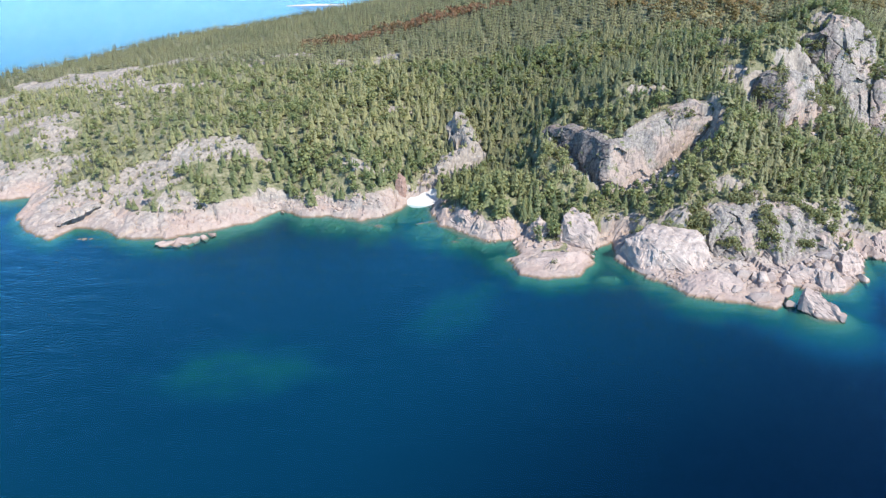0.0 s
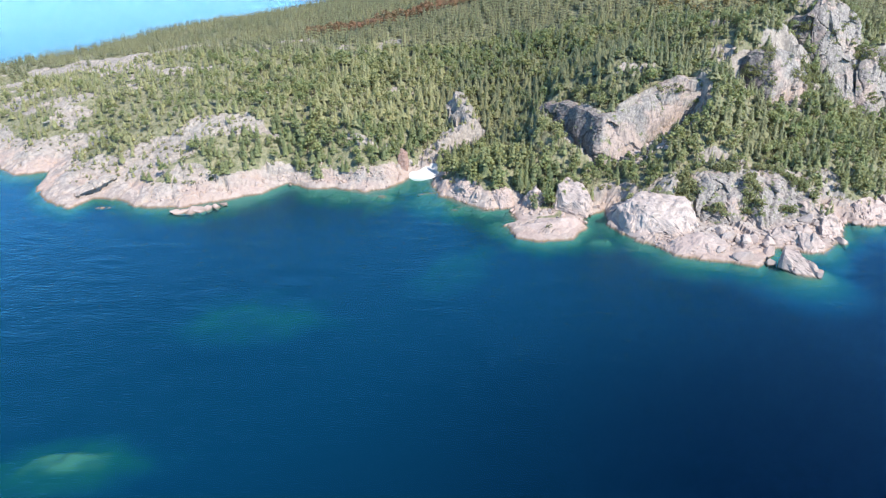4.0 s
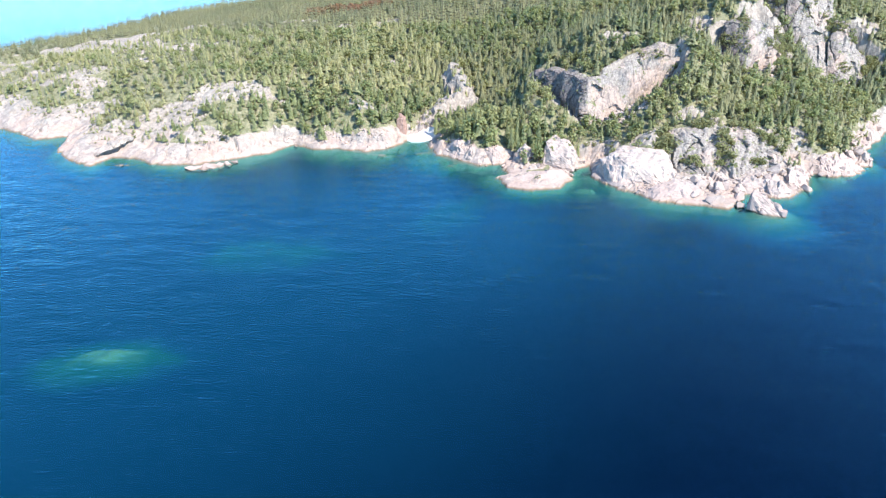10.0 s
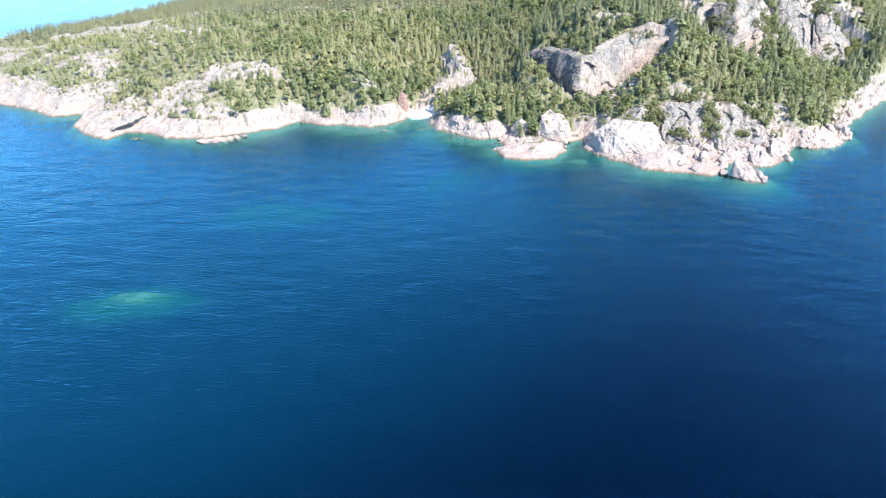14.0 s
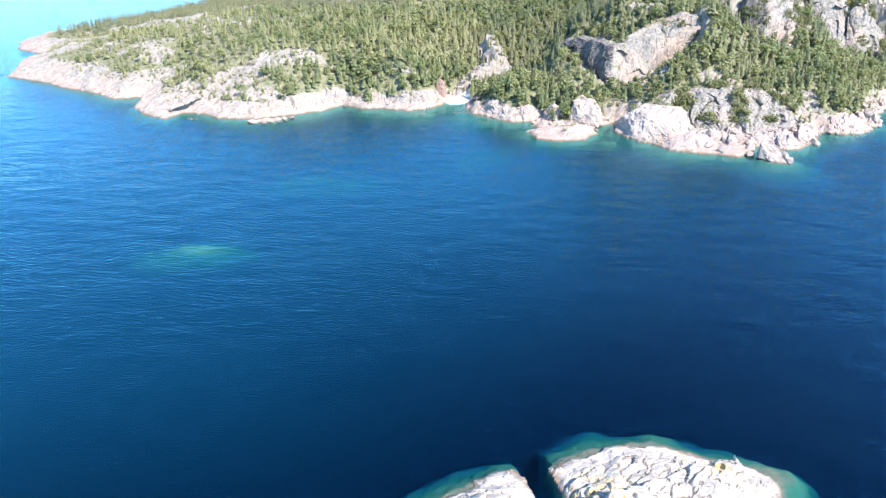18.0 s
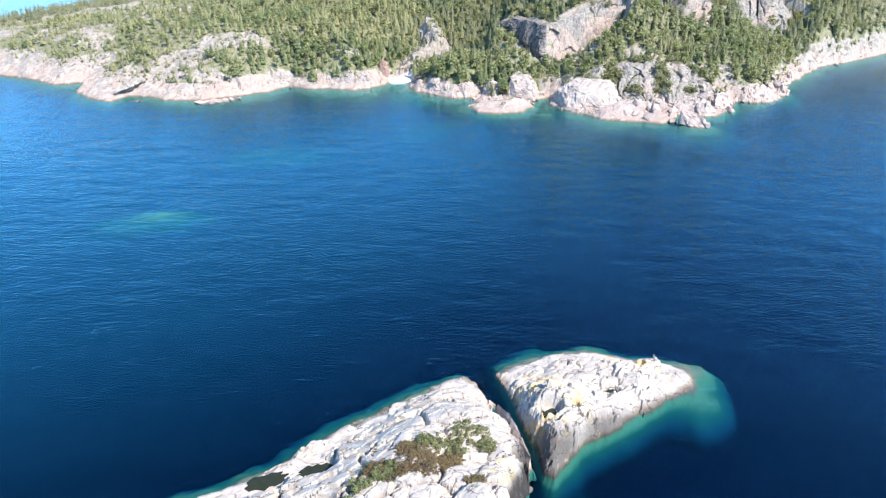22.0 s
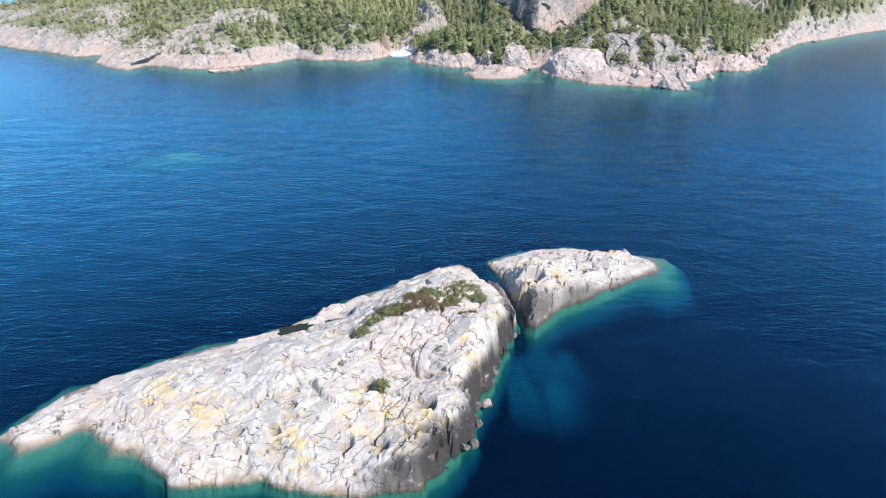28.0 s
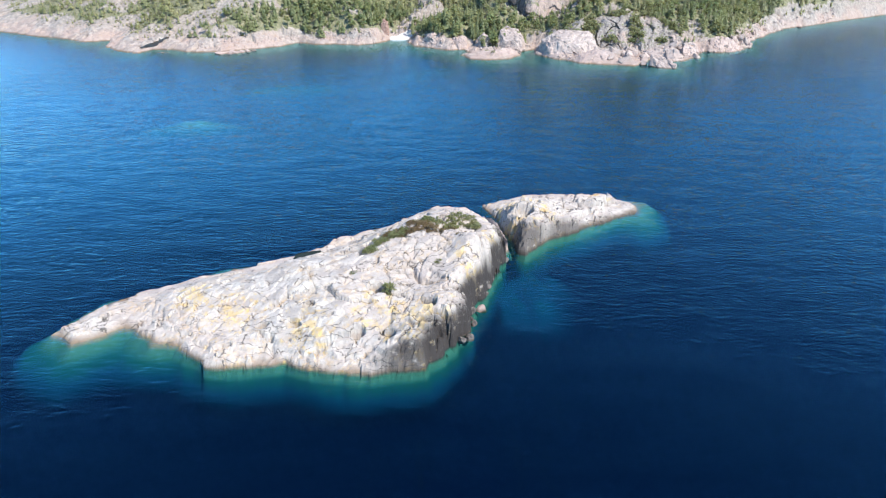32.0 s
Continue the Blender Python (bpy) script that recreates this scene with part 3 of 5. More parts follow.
def ground_height(x, y):
    d = coast_distance(x, y)
    d = d + blocks(x, y, 5.5, 38, 1.8, 181, 0.0, 1.2, 0.0, 0.1) * smooth(12, 6, d) * smooth(-1.5, 1.0, d)    # broken along its joints
    land = np.maximum(d, 0)
    z = np.maximum(HILLS(x, y), 3.0) * (1 - np.exp(-land / rise(x)))
    band = 7 + 9 * smooth(-95, -150, x) + 6 * smooth(40, 70, x) - 4 * smooth(150, 170, x) + 6 * smooth(-230, -300, x)
    bare = np.maximum(smooth(band + 4, band - 2, d + 5 * fbm(x * 0.07, y * 0.07, 3, 5)), bare_mask(x, y) * 2.2)
    stepped, face = cliff_steps(x, y, z)
    z = z + (stepped - z) * smooth(0, 6, d)
    bare = np.maximum(bare, face)
    fin = ridge(x + 1.2 * fbm(x * 0.3, y * 0.3, 3, 61), y, FIN, 5.0)
    bare = np.clip(np.maximum(bare, smooth(-4, -1, fin - z)), 0, 1)
    z = np.maximum(z, fin)
    for lx, ly, rx, ry, turn, top in LOW:
        c, s = math.cos(radians(turn)), math.sin(radians(turn))
        r = np.hypot(((x - lx) * c + (y - ly) * s) / rx, (-(x - lx) * s + (y - ly) * c) / ry)
        w = smooth(1.25, 0.75, r)
        z = z * (1 - w) + np.minimum(z, top) * w
        bare = np.maximum(bare, w)
    bare = np.maximum(bare, smooth(0.12, 0.4, fbm(x * 0.035, y * 0.05, 4, 23) + 0.2 * smooth(-120, -260, x) - 0.25 * smooth(-120, -60, x) - 0.2 * smooth(-60, 0, x) + 0.2 * smooth(60, 160, x)) * smooth(480, 420, y))
    calm = (1 - 0.4 * smooth(-110, -150, x)) * (1 - 0.6 * smooth(0, 20, x) * smooth(212, 202, y))
    rough = calm * blocks(x, y, 7.0, 38, 1.7, 51, 0.22, 1.3, 1.5, 0.10) * 0.9 + calm * blocks(x, y, 2.6, 24, 1.6, 71, 0.3, 0.45, 0.6, 0.14)
    z = z + (rough * (0.3 + 0.7 * bare) * smooth(0.0, 5, d)) + 2.2 * fbm(x * 0.04, y * 0.04, 4, 3) * smooth(5, 40, d)
    z = z + smooth(-1.0, 1.6, d) * 0.7
    # broad tilted slabs, broken across, on the eastern shore
    east = smooth(46, 56, x) * smooth(150, 138, x) * smooth(212, 202, y) * smooth(1.0, 5.0, d)
    z = z + east * 0.4 * blocks(x, y, 9.5, 24, 1.5, 141, 0.3, 1.2, 1.8, 0.08)
    # the cave under the leaning slab at the western point
    ca, sa = math.cos(radians(48)), math.sin(radians(48))
    u, v = (x + 189.5) * ca + (y - 211) * sa, -(x + 189.5) * sa + (y - 211) * ca + 0.5 * np.sin(x * 0.9)
    z = z + 3.2 * smooth(11, 2, v) * smooth(0.6, 1.6, v) * smooth(-7, 1, u) * smooth(18, 10, u) * smooth(0.5, 4, d)
    z = z - (z + 0.6) * smooth(1.2, 0.6, np.abs(v + 0.035 * (u - 4) ** 2 - 1)) * smooth(-7, -3, u) * smooth(11, 8, u)
    # the pebble cove
    cove = smooth(9, 5, np.hypot(x + 36, (y - 254.5) * 1.15))
    z = z * (1 - cove) + cove * np.clip(d * 0.16, -3, 2.2)
    # the lake's bed near the shore
    deep = np.maximum(-d, 0)
    bay = smooth(46, 14, np.hypot((x + 30) * 0.5, y - 222))
    bay = np.maximum(bay, 0.8 * smooth(30, 8, np.hypot((x + 122) * 0.7, y - 197)))
    shelf = (0.5 + 0.35 * fbm(x * 0.03, y * 0.03, 3, 41)) * (1 - 0.72 * bay)
    bed = -0.1 - deep * shelf - 0.012 * deep * deep * (1 - 0.8 * bay) + (1.7 * fbm(x * 0.12, y * 0.12, 4, 45) + 0.6 * rough) * smooth(0.5, 8, deep)
    bed = np.maximum(bed, -0.4 - 3.0 * np.maximum(np.hypot((x - 114.5) / 9, (y - 166.5) / 8) - 0.75, 0))    # round the wedge off the point
    bed = np.maximum(bed, -0.7 - 3.4 * np.maximum(np.hypot((x - 43) / 7, (y - 188) / 4) - 0.4, 0) - 0.5 * smooth(0.3, 0.6, value_noise(x * 0.5, y * 0.25, 19)))
    bed = np.maximum(bed, bed_height(x, y) - 0.25)
    flooded = (np.abs(v) < 2.2) & (u > -8) & (u < 14)
    return np.where(d > 0, np.where(flooded, np.maximum(z, -0.6), np.maximum(z, 0.02 + 0.4 * np.clip(d, 0, 2.5) * (1 - cove))), np.minimum(bed, -0.02)), d, bare


def spaced(*stops):
    """Grid lines: (from, to, step) one after another."""
    return np.unique(np.concatenate([np.arange(a, b + 1e-6, s) for a, b, s in stops]).round(3))


gxs = spaced((-520, -400, 6), (-400, -265, 2.5), (-265, 205, 0.9), (205, 300, 2.0), (300, 560, 5), (560, 960, 25))
gys = spaced((120, 160, 2.5), (160, 285, 0.9), (285, 380, 1.5), (380, 560, 4), (560, 1000, 10), (1000, 1550, 50))
GX, GY = np.meshgrid(gxs, gys)
GZ, GD, GBARE = ground_height(GX, GY)


def ground_at(x, y):
    """Height, shore distance and bareness of the built ground at places."""
    i = np.clip(np.searchsorted(gxs, x) - 1, 0, len(gxs) - 2)
    j = np.clip(np.searchsorted(gys, y) - 1, 0, len(gys) - 2)
    u, v = np.clip((x - gxs[i]) / (gxs[i + 1] - gxs[i]), 0, 1), np.clip((y - gys[j]) / (gys[j + 1] - gys[j]), 0, 1)
    return [(a[j, i] * (1 - u) + a[j, i + 1] * u) * (1 - v) + (a[j + 1, i] * (1 - u) + a[j + 1, i + 1] * u) * v for a in (GZ, GD, GBARE)]


sx_, sy_ = np.gradient(GZ, gxs, axis=1), np.gradient(GZ, gys, axis=0)
STEEP = np.hypot(sx_, sy_)
for _ in range(4):                              # slope over a few metres, not over single stones
    STEEP[1:-1, 1:-1] = (STEEP[:-2, 1:-1] + STEEP[2:, 1:-1] + STEEP[1:-1, :-2] + STEEP[1:-1, 2:] + 2 * STEEP[1:-1, 1:-1]) / 6
COVER = np.clip(1 - GBARE, 0, 1) * smooth(2.3, 1.4, STEEP)
ground = thing("ground", sheet_mesh("ground", gxs, gys, GZ, {"cover": COVER}, GZ > bed_height(GX, GY) - 0.12, True), SHORE_ROCK,
               "wooded granite headland with bare pink shore slabs", "ground", kind="structure")

bed_xs = spaced((-4600, -600, 400), (-600, 600, 20), (600, 4600, 400))
BX, BY = np.meshgrid(bed_xs, bed_xs)


lake_bed = thing("lake_bed", sheet_mesh("lake_bed", bed_xs, bed_xs, bed_height(BX, BY)), BED,
                 "blue lake bed, shoaling towards the bay", "lake bed", kind="structure")
wat = spaced((-4600, 4600, 400))
water = thing("water", sheet_mesh("water", wat, wat, np.zeros((len(wat), len(wat)))), WATER,
              "clear deep blue lake water with small ripples", "water", kind="structure")


# ---- shoals under the water ----
def shoal(x, y, top, rx, ry, turn, k):
    xs, ys = np.linspace(-1, 1, 90) * rx, np.linspace(-1, 1, 60) * ry
    gx, gy = np.meshgrid(xs, ys)
    r = np.hypot(gx / rx, gy / ry)
    ca, sa = math.cos(radians(turn)), math.sin(radians(turn))
    low = bed_height(x + gx * ca - gy * sa, y + gx * sa + gy * ca)
    r = r * (1 + 0.5 * fbm(gx * 0.06, gy * 0.1, 3, k + 4))
    hump = np.exp(-((2.4 * r) ** 2)) * (0.85 + 0.7 * fbm(gx * 0.09, gy * 0.16, 5, k)) + 0.16 * fbm(gx * 0.3, gy * 0.3, 4, k + 9) * smooth(0.8, 0.3, r)
    ob = thing("shoal", sheet_mesh("shoal", xs, ys, low + (top - low) * np.clip(hump, 0, 1.1) - 0.25 + 0.2 * smooth(0.9, 0.4, r) - 0.5 * smooth(0.8, 1.0, np.hypot(gx / rx, gy / ry))), BED, "pale rock shoal glowing turquoise under the water", "shoal", "shoals", "structure")
    ob.matrix_world = pose(x, y, 0, 0, 0, turn)


shoal(-104, 54, -1.0, 44, 16, 12, 3)
shoal(-84, 123, -3.0, 52, 30, 10, 5)
shoal(-14, 166, -2.8, 46, 24, 60, 6)


# ---- the split islet in the lake ----
ISLE_MAIN = [
    (-74, -94), (-72, -89), (-69, -82.5), (-59, -75.5), (-52, -70.5), (-45, -66.5), (-38, -63), (-31, -57.5), (-26, -52.5), (-18, -45),
    (-12, -40.5), (-5, -35), (2, -31), (5.5, -32.5), (8, -38), (10.5, -44), (12.5, -50), (14, -57), (13.5, -63), (11.5, -69), (9, -77), (5.5, -86), (5, -91), (1, -98),
    (-3, -103), (-9, -104), (-16, -105), (-22, -104), (-28, -102), (-38, -104), (-42, -103), (-49, -98), (-54, -97),
    (-59, -92), (-62, -91), (-64, -94), (-69, -97),
]
ISLE_EAST = [
    (9.5, -30), (13, -26.5), (21, -22.5), (32, -20.5), (39, -23), (46, -24), (52, -28), (51, -33), (45, -36.5), (39, -41),
    (34, -45), (25, -50), (22, -55), (19, -59), (17, -57), (15.8, -49), (13, -39),
]
MAIN_KNOTS = [
    (4, -53, 7.6), (4, -61, 9.4), (-5, -68, 9.6), (-17, -75, 8.0), (-4, -83, 7.4), (-12, -86, 6.8), (-26, -98, 4.2), (-8, -98, 5.0),
    (-9, -57, 7.6), (-18, -64, 6.2), (-45, -82, 4.4), (-60, -88, 2.4), (-2, -42, 3.8), (5, -42, 3.8), (7, -70, 8.8), (-1, -93, 6.0),
    (-40, -95, 3.8), (-15, -50, 3.0), (-28, -62, 2.6), (-40, -71, 2.4), (-33, -78, 6.0), (-70, -93, 1.4),
]
EAST_KNOTS = [(17, -42, 4.4), (22, -47, 4.6), (27, -34, 3.4), (34, -38, 3.1), (38, -31, 2.7), (46, -29, 2.0), (50, -30, 1.2), (19.5, -54, 4.4), (14, -33, 2.4), (30, -45, 3.0), (22, -30, 2.4)]
HOLLOWS = [                                    # x, y, radius, depth: pools and dark holes in the rock
    (-23.5, -59.8, 3.4, 2.6), (-32, -62.5, 4.0, 3.2), (-20, -71.5, 2.6, 3.0), (19.2, -46, 2.0, 3.0), (33, -36.8, 1.6, 1.4), (-12.9, -87, 1.3, 4.0),
    (-3.5, -83.2, 1.4, 4.0), (-2.5, -92.1, 1.4, 4.0), (-15, -97.8, 1.1, 3.0), (-9.6, -98.3, 1.1, 3.0), (-27.5, -95.6, 1.1, 3.0), (-25.3, -91.5, 1.0, 3.0), (-33, -95.8, 1.0, 2.6),
]


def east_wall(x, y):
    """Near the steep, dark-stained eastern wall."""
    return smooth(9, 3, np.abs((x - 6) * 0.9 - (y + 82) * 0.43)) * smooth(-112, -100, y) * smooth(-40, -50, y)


def isle_height(x, y, outline, knots, climb, wobble, k):
    wx, wy = wobble * fbm(x * 0.35, y * 0.35, 4, k), wobble * fbm(x * 0.35, y * 0.35, 4, k + 7)
    d = shore_distance(x + wx, y + wy, outline)
    d = d + blocks(x, y, 3.4, 30, 1.9, k + 70, 0.0, 0.8, 0.0, 0.1) * smooth(9, 4, d) * smooth(-0.8, 0.8, d)
    p = np.array(knots, float)
    kd = shore_distance(p[:, 0], p[:, 1], outline)
    hill = hill_field([(a, b, c / (1 - math.exp(-max(e, 1.6 * climb) / climb))) for (a, b, c), e in zip(knots, kd)], 4.0)
    steep_side = east_wall(x, y) if k == 100 else smooth(-40, -46, y)
    z = np.maximum(hill(x, y), 1.2) * (1 - np.exp(-np.maximum(d, 0) / (climb * (1 - 0.55 * steep_side))))
    z = z * (1 - smooth(1.5, 0.8, np.abs((x + 63) * 0.92 + (y + 92.5) * 0.38)) * smooth(-88, -90, y))
    rough = blocks(x, y, 6.5, 28, 2.4, k + 20, 0.1, 0.3, 0.9, 0.04) + blocks(x, y, 2.0, 36, 2.2, k + 30, 0.16, 0.16, 0.35, 0.08)
    z = z + rough * (1.7 if k == 200 else 1.0) * smooth(0.0, 1.2, d) + 0.22 * fbm(x * 0.5, y * 0.5, 4, k + 40)
    q = z / 1.15 + 0.7 * fbm(x * 0.25, y * 0.25, 3, k + 80)              # ledges on the flanks
    ledge = (np.floor(q) + smooth(0.6, 1.0, q - np.floor(q)) - q) * 1.15
    z = z + 0.7 * ledge * smooth(6, 2.5, d) * smooth(0, 0.6, d) * smooth(0.5, 1.6, z)
    for hx, hy, r, low in HOLLOWS:
        ang = 0.9 * fbm(x * 0.5, y * 0.5, 2, k + 60)
        z = z - low * smooth(1.15, 0.75, np.hypot((x - hx) * 0.85, (y - hy) * 1.15) / r + 0.22 * ang)
    r = random.Random(k)
    for _ in range(130 if k == 100 else 34):
        hx, hy = r.uniform(float(p[:, 0].min()), float(p[:, 0].max())), r.uniform(float(p[:, 1].min()) - 4, float(p[:, 1].max()))
        a, long, low = radians(r.gauss(32, 16)), r.uniform(0.5, 1.9), r.uniform(0.6, 2.0)
        u, v = (x - hx) * math.cos(a) + (y - hy) * math.sin(a), -(x - hx) * math.sin(a) + (y - hy) * math.cos(a)
        z = z - low * smooth(1.2, 0.7, np.abs(u) / long) * smooth(0.62, 0.1, np.abs(v + 0.12 * u * u / long)) * smooth(1, 3, d)
    deep = np.maximum(-d, 0)
    shelf = 0.62 + 2.4 * smooth(-5, -22, y + 61 - 0.55 * x) * smooth(-66, -56, x) * smooth(52, 44, x) + 0.3 * fbm(x * 0.06, y * 0.06, 3, k + 50)
    if k == 100:
        shelf = shelf + 2.6 * smooth(3, 9, x) * smooth(-44, -52, y)
    if k == 200:
        shelf = shelf + 2.0 * smooth(2, -4, y + 36 - 0.75 * (x - 45)) * smooth(52, 42, x) - 0.36 * smooth(16, 5, np.hypot(x - 54, y + 31)) - 0.22 * smooth(-32, -25, y)
    north = smooth(0, 12, y + 61 - 0.55 * x)
    bed = -0.05 - deep * shelf - (0.03 - 0.012 * north) * deep * deep + (1.7 * fbm(x * 0.14, y * 0.14, 4, k + 55)) * smooth(0.5, 6, deep)
    bed = bed - 4.5 * smooth(3.6, 1.2, np.abs((x - 8.5) * 0.974 + (y + 36) * 0.227)) * smooth(-66, -62, y) * smooth(-12, -20, y)    # the cleft runs on under water
    if k == 100:                                # a deep ledge with upright ribs off the eastern wall
        away = np.hypot((x - 20) / 19, (y + 68) / 24)
        ribs = fbm(x * 0.4 + 0.06 * y, y * 0.1, 4, 166) + 0.5 * fbm(x * 0.1, y * 0.1, 2, 167)
        bed = np.maximum(bed, -4.8 - 5 * smooth(0.2, 1.0, away) + 1.8 * ribs)
    return np.where(d > 0, np.maximum(z, 0.03 + 0.5 * np.clip(d, 0, 2.0)), np.minimum(np.maximum(bed, bed_height(x, y) - 0.25), -0.02)), d


def ochre_field(x, y):
    """Where ochre lichen grows in broad patches."""
    m = np.zeros(x.shape)
    for cx, cy, r in ((-4, -97, 9), (6, -80, 6), (10, -66, 5), (-24, -97, 7), (-40, -92, 8), (-12, -92, 7), (17, -50, 7), (18, -37, 9), (41, -28, 5), (25, -44, 5), (-50, -86, 6)):
        m = np.maximum(m, 0.75 * np.exp(-(((x - cx) / r) ** 2 + ((y - cy) / r) ** 2)))
    return m


def islet(name, outline, knots, climb, k, label, xs, ys, dark):
    gx, gy = np.meshgrid(xs, ys)
    z, d = isle_height(gx, gy, outline, knots, climb, 0.9, k)
    steep = np.hypot(np.gradient(z, xs, axis=1), np.gradient(z, ys, axis=0))
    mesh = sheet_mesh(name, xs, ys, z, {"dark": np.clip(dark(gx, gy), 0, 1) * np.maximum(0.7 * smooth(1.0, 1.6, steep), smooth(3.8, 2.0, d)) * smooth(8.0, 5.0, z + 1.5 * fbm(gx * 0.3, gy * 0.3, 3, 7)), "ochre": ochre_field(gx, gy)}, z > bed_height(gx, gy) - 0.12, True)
    thing(name, mesh, ISLAND_ROCK, label, "rock islet", kind="structure")
    return xs, ys, z


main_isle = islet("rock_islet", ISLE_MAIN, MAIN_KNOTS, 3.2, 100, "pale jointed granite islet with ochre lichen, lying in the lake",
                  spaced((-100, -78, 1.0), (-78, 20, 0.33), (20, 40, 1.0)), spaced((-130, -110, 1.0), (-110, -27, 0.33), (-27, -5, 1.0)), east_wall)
# the last argument paints undercut shade along the islet's southern edges
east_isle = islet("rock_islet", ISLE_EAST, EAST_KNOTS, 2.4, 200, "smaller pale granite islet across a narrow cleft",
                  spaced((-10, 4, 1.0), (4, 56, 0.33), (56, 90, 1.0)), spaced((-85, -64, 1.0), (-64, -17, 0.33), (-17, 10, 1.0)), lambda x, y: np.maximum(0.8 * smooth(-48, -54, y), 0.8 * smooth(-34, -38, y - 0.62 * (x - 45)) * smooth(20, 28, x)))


# ---- trees ----
def cone_ring(points, faces, z0, r0, z1, r1, sides, ox=0.0, oy=0.0):
    base = len(points)
    for z, r in ((z0, r0), (z1, r1)):
        for n in range(sides):
            a = 2 * math.pi * n / sides
            points.append((ox + r * math.cos(a), oy + r * math.sin(a), z))
    for n in range(sides):
        m = (n + 1) % sides
        faces.append((base + n, base + m, base + sides + m))
        faces.append((base + n, base + sides + m, base + sides + n))


def spray(points, faces, root, tip, half, droop, lift):
    """One flat, slightly folded spray of foliage from root to tip."""
    root, tip = Vector(root), Vector(tip)
    way = tip - root
    side = Vector((-way.y, way.x, 0)).normalized() * half
    mid = root + way * 0.55 + Vector((0, 0, lift))
    tip = tip - Vector((0, 0, droop))
    b = len(points)
    points.extend([tuple(root), tuple(mid + side - Vector((0, 0, lift * 0.9))), tuple(tip), tuple(mid - side - Vector((0, 0, lift * 0.9))), tuple(mid)])
    faces.extend([(b, b + 1, b + 4), (b + 1, b + 2, b + 4), (b + 2, b + 3, b + 4), (b + 3, b, b + 4)])


def conifer(seed, tall, wide, whorls, arms, ragged, bare=0.12):
    """Trunk and crown arrays of a pine or spruce of the given height."""
    rng = random.Random(seed)
    tp, tf, cp, cf = [], [], [], []
    cone_ring(tp, tf, -0.6, tall * 0.018 + 0.05, tall * 0.95, 0.02, 5)
    for w in range(whorls):
        f = w / max(whorls - 1, 1)
        z = tall * (bare + (1 - bare) * f * 0.96)
        r = wide * (1 - f) ** 0.8 * (0.75 + 0.5 * rng.random() * ragged) + 0.15
        count = max(3, round(arms * (1 - 0.5 * f)))
        turn = rng.random() * 6.3
        for a in range(count):
            if rng.random() < 0.12 * ragged:
                continue
            ang = turn + 2 * math.pi * (a + 0.35 * (rng.random() - 0.5)) / count
            reach = r * (1 - 0.45 * ragged * rng.random())
            zz = z + tall * 0.03 * (rng.random() - 0.5)
            spray(cp, cf, (0.05 * math.cos(ang), 0.05 * math.sin(ang), zz + 0.25), (reach * math.cos(ang), reach * math.sin(ang), zz),
                  reach * (0.34 + 0.12 * rng.random()) + 0.08, 0.14 * reach + 0.1, 0.2 * reach + 0.05)
    spray(cp, cf, (0, 0, tall * 0.86), (0.08, 0.05, tall), 0.2, -0.1, 0.05)
    return np.array(tp), np.array(tf), np.array(cp), np.array(cf)


def broadleaf(seed, tall, wide, clumps, base=0.25):
    """Trunk with a few limbs, and a crown of many small tilted leaf clumps with gaps."""
    rng = random.Random(seed)
    tp, tf, cp, cf = [], [], [], []
    cone_ring(tp, tf, -0.5, tall * 0.02 + 0.04, tall * 0.75, 0.03, 5)
    lobes = [(wide * 0.55 * math.cos(a), wide * 0.55 * math.sin(a), tall * (0.45 + 0.3 * rng.random()), wide * (0.4 + 0.2 * rng.random())) for a in (0.4, 1.9, 3.3, 4.9)]
    lobes.append((0, 0, tall * 0.8, wide * 0.5))
    for x, y, z, _ in lobes[:4]:
        b = len(tp)
        tp.extend([(0.06, 0, tall * base), (-0.06, 0.05, tall * base), (x * 0.9, y * 0.9, z)])
        tf.append((b, b + 1, b + 2))
    for c in range(clumps):
        x, y, z, r = rng.choice(lobes)
        d = Vector((rng.gauss(0, 1), rng.gauss(0, 1), rng.gauss(0.25, 1))).normalized() * r * (0.6 + 0.45 * rng.random())
        p = Vector((x, y, z)) + d
        u = Vector((rng.gauss(0, 1), rng.gauss(0, 1), rng.gauss(0, 0.6))).normalized()
        v = u.cross(d).normalized() if u.cross(d).length > 1e-4 else Vector((0, 0, 1))
        s = wide * (0.16 + 0.12 * rng.random())
        b = len(cp)
        cp.extend([tuple(p + u * s), tuple(p + v * s * 0.8 + d * 0.12), tuple(p - u * s), tuple(p - v * s * 0.8 - d * 0.1)])
        cf.extend([(b, b + 1, b + 2), (b, b + 2, b + 3)])
    return np.array(tp), np.array(tf), np.array(cp), np.array(cf)


def scatter(points, faces, places):
    """Copies of one shape as plain arrays: places are rows of x, y, z, turn, width, height."""
    c, s = np.cos(places[:, 3]), np.sin(places[:, 3])
    x = (points[None, :, 0] * c[:, None] - points[None, :, 1] * s[:, None]) * places[:, 4:5] + places[:, 0:1]
    y = (points[None, :, 0] * s[:, None] + points[None, :, 1] * c[:, None]) * places[:, 4:5] + places[:, 1:2]
    z = points[None, :, 2] * places[:, 5:6] + places[:, 2:3]
    f = faces[None] + (np.arange(len(places)) * len(points))[:, None, None]
    return np.stack([x, y, z], -1).reshape(-1, 3), f.reshape(-1, 3)


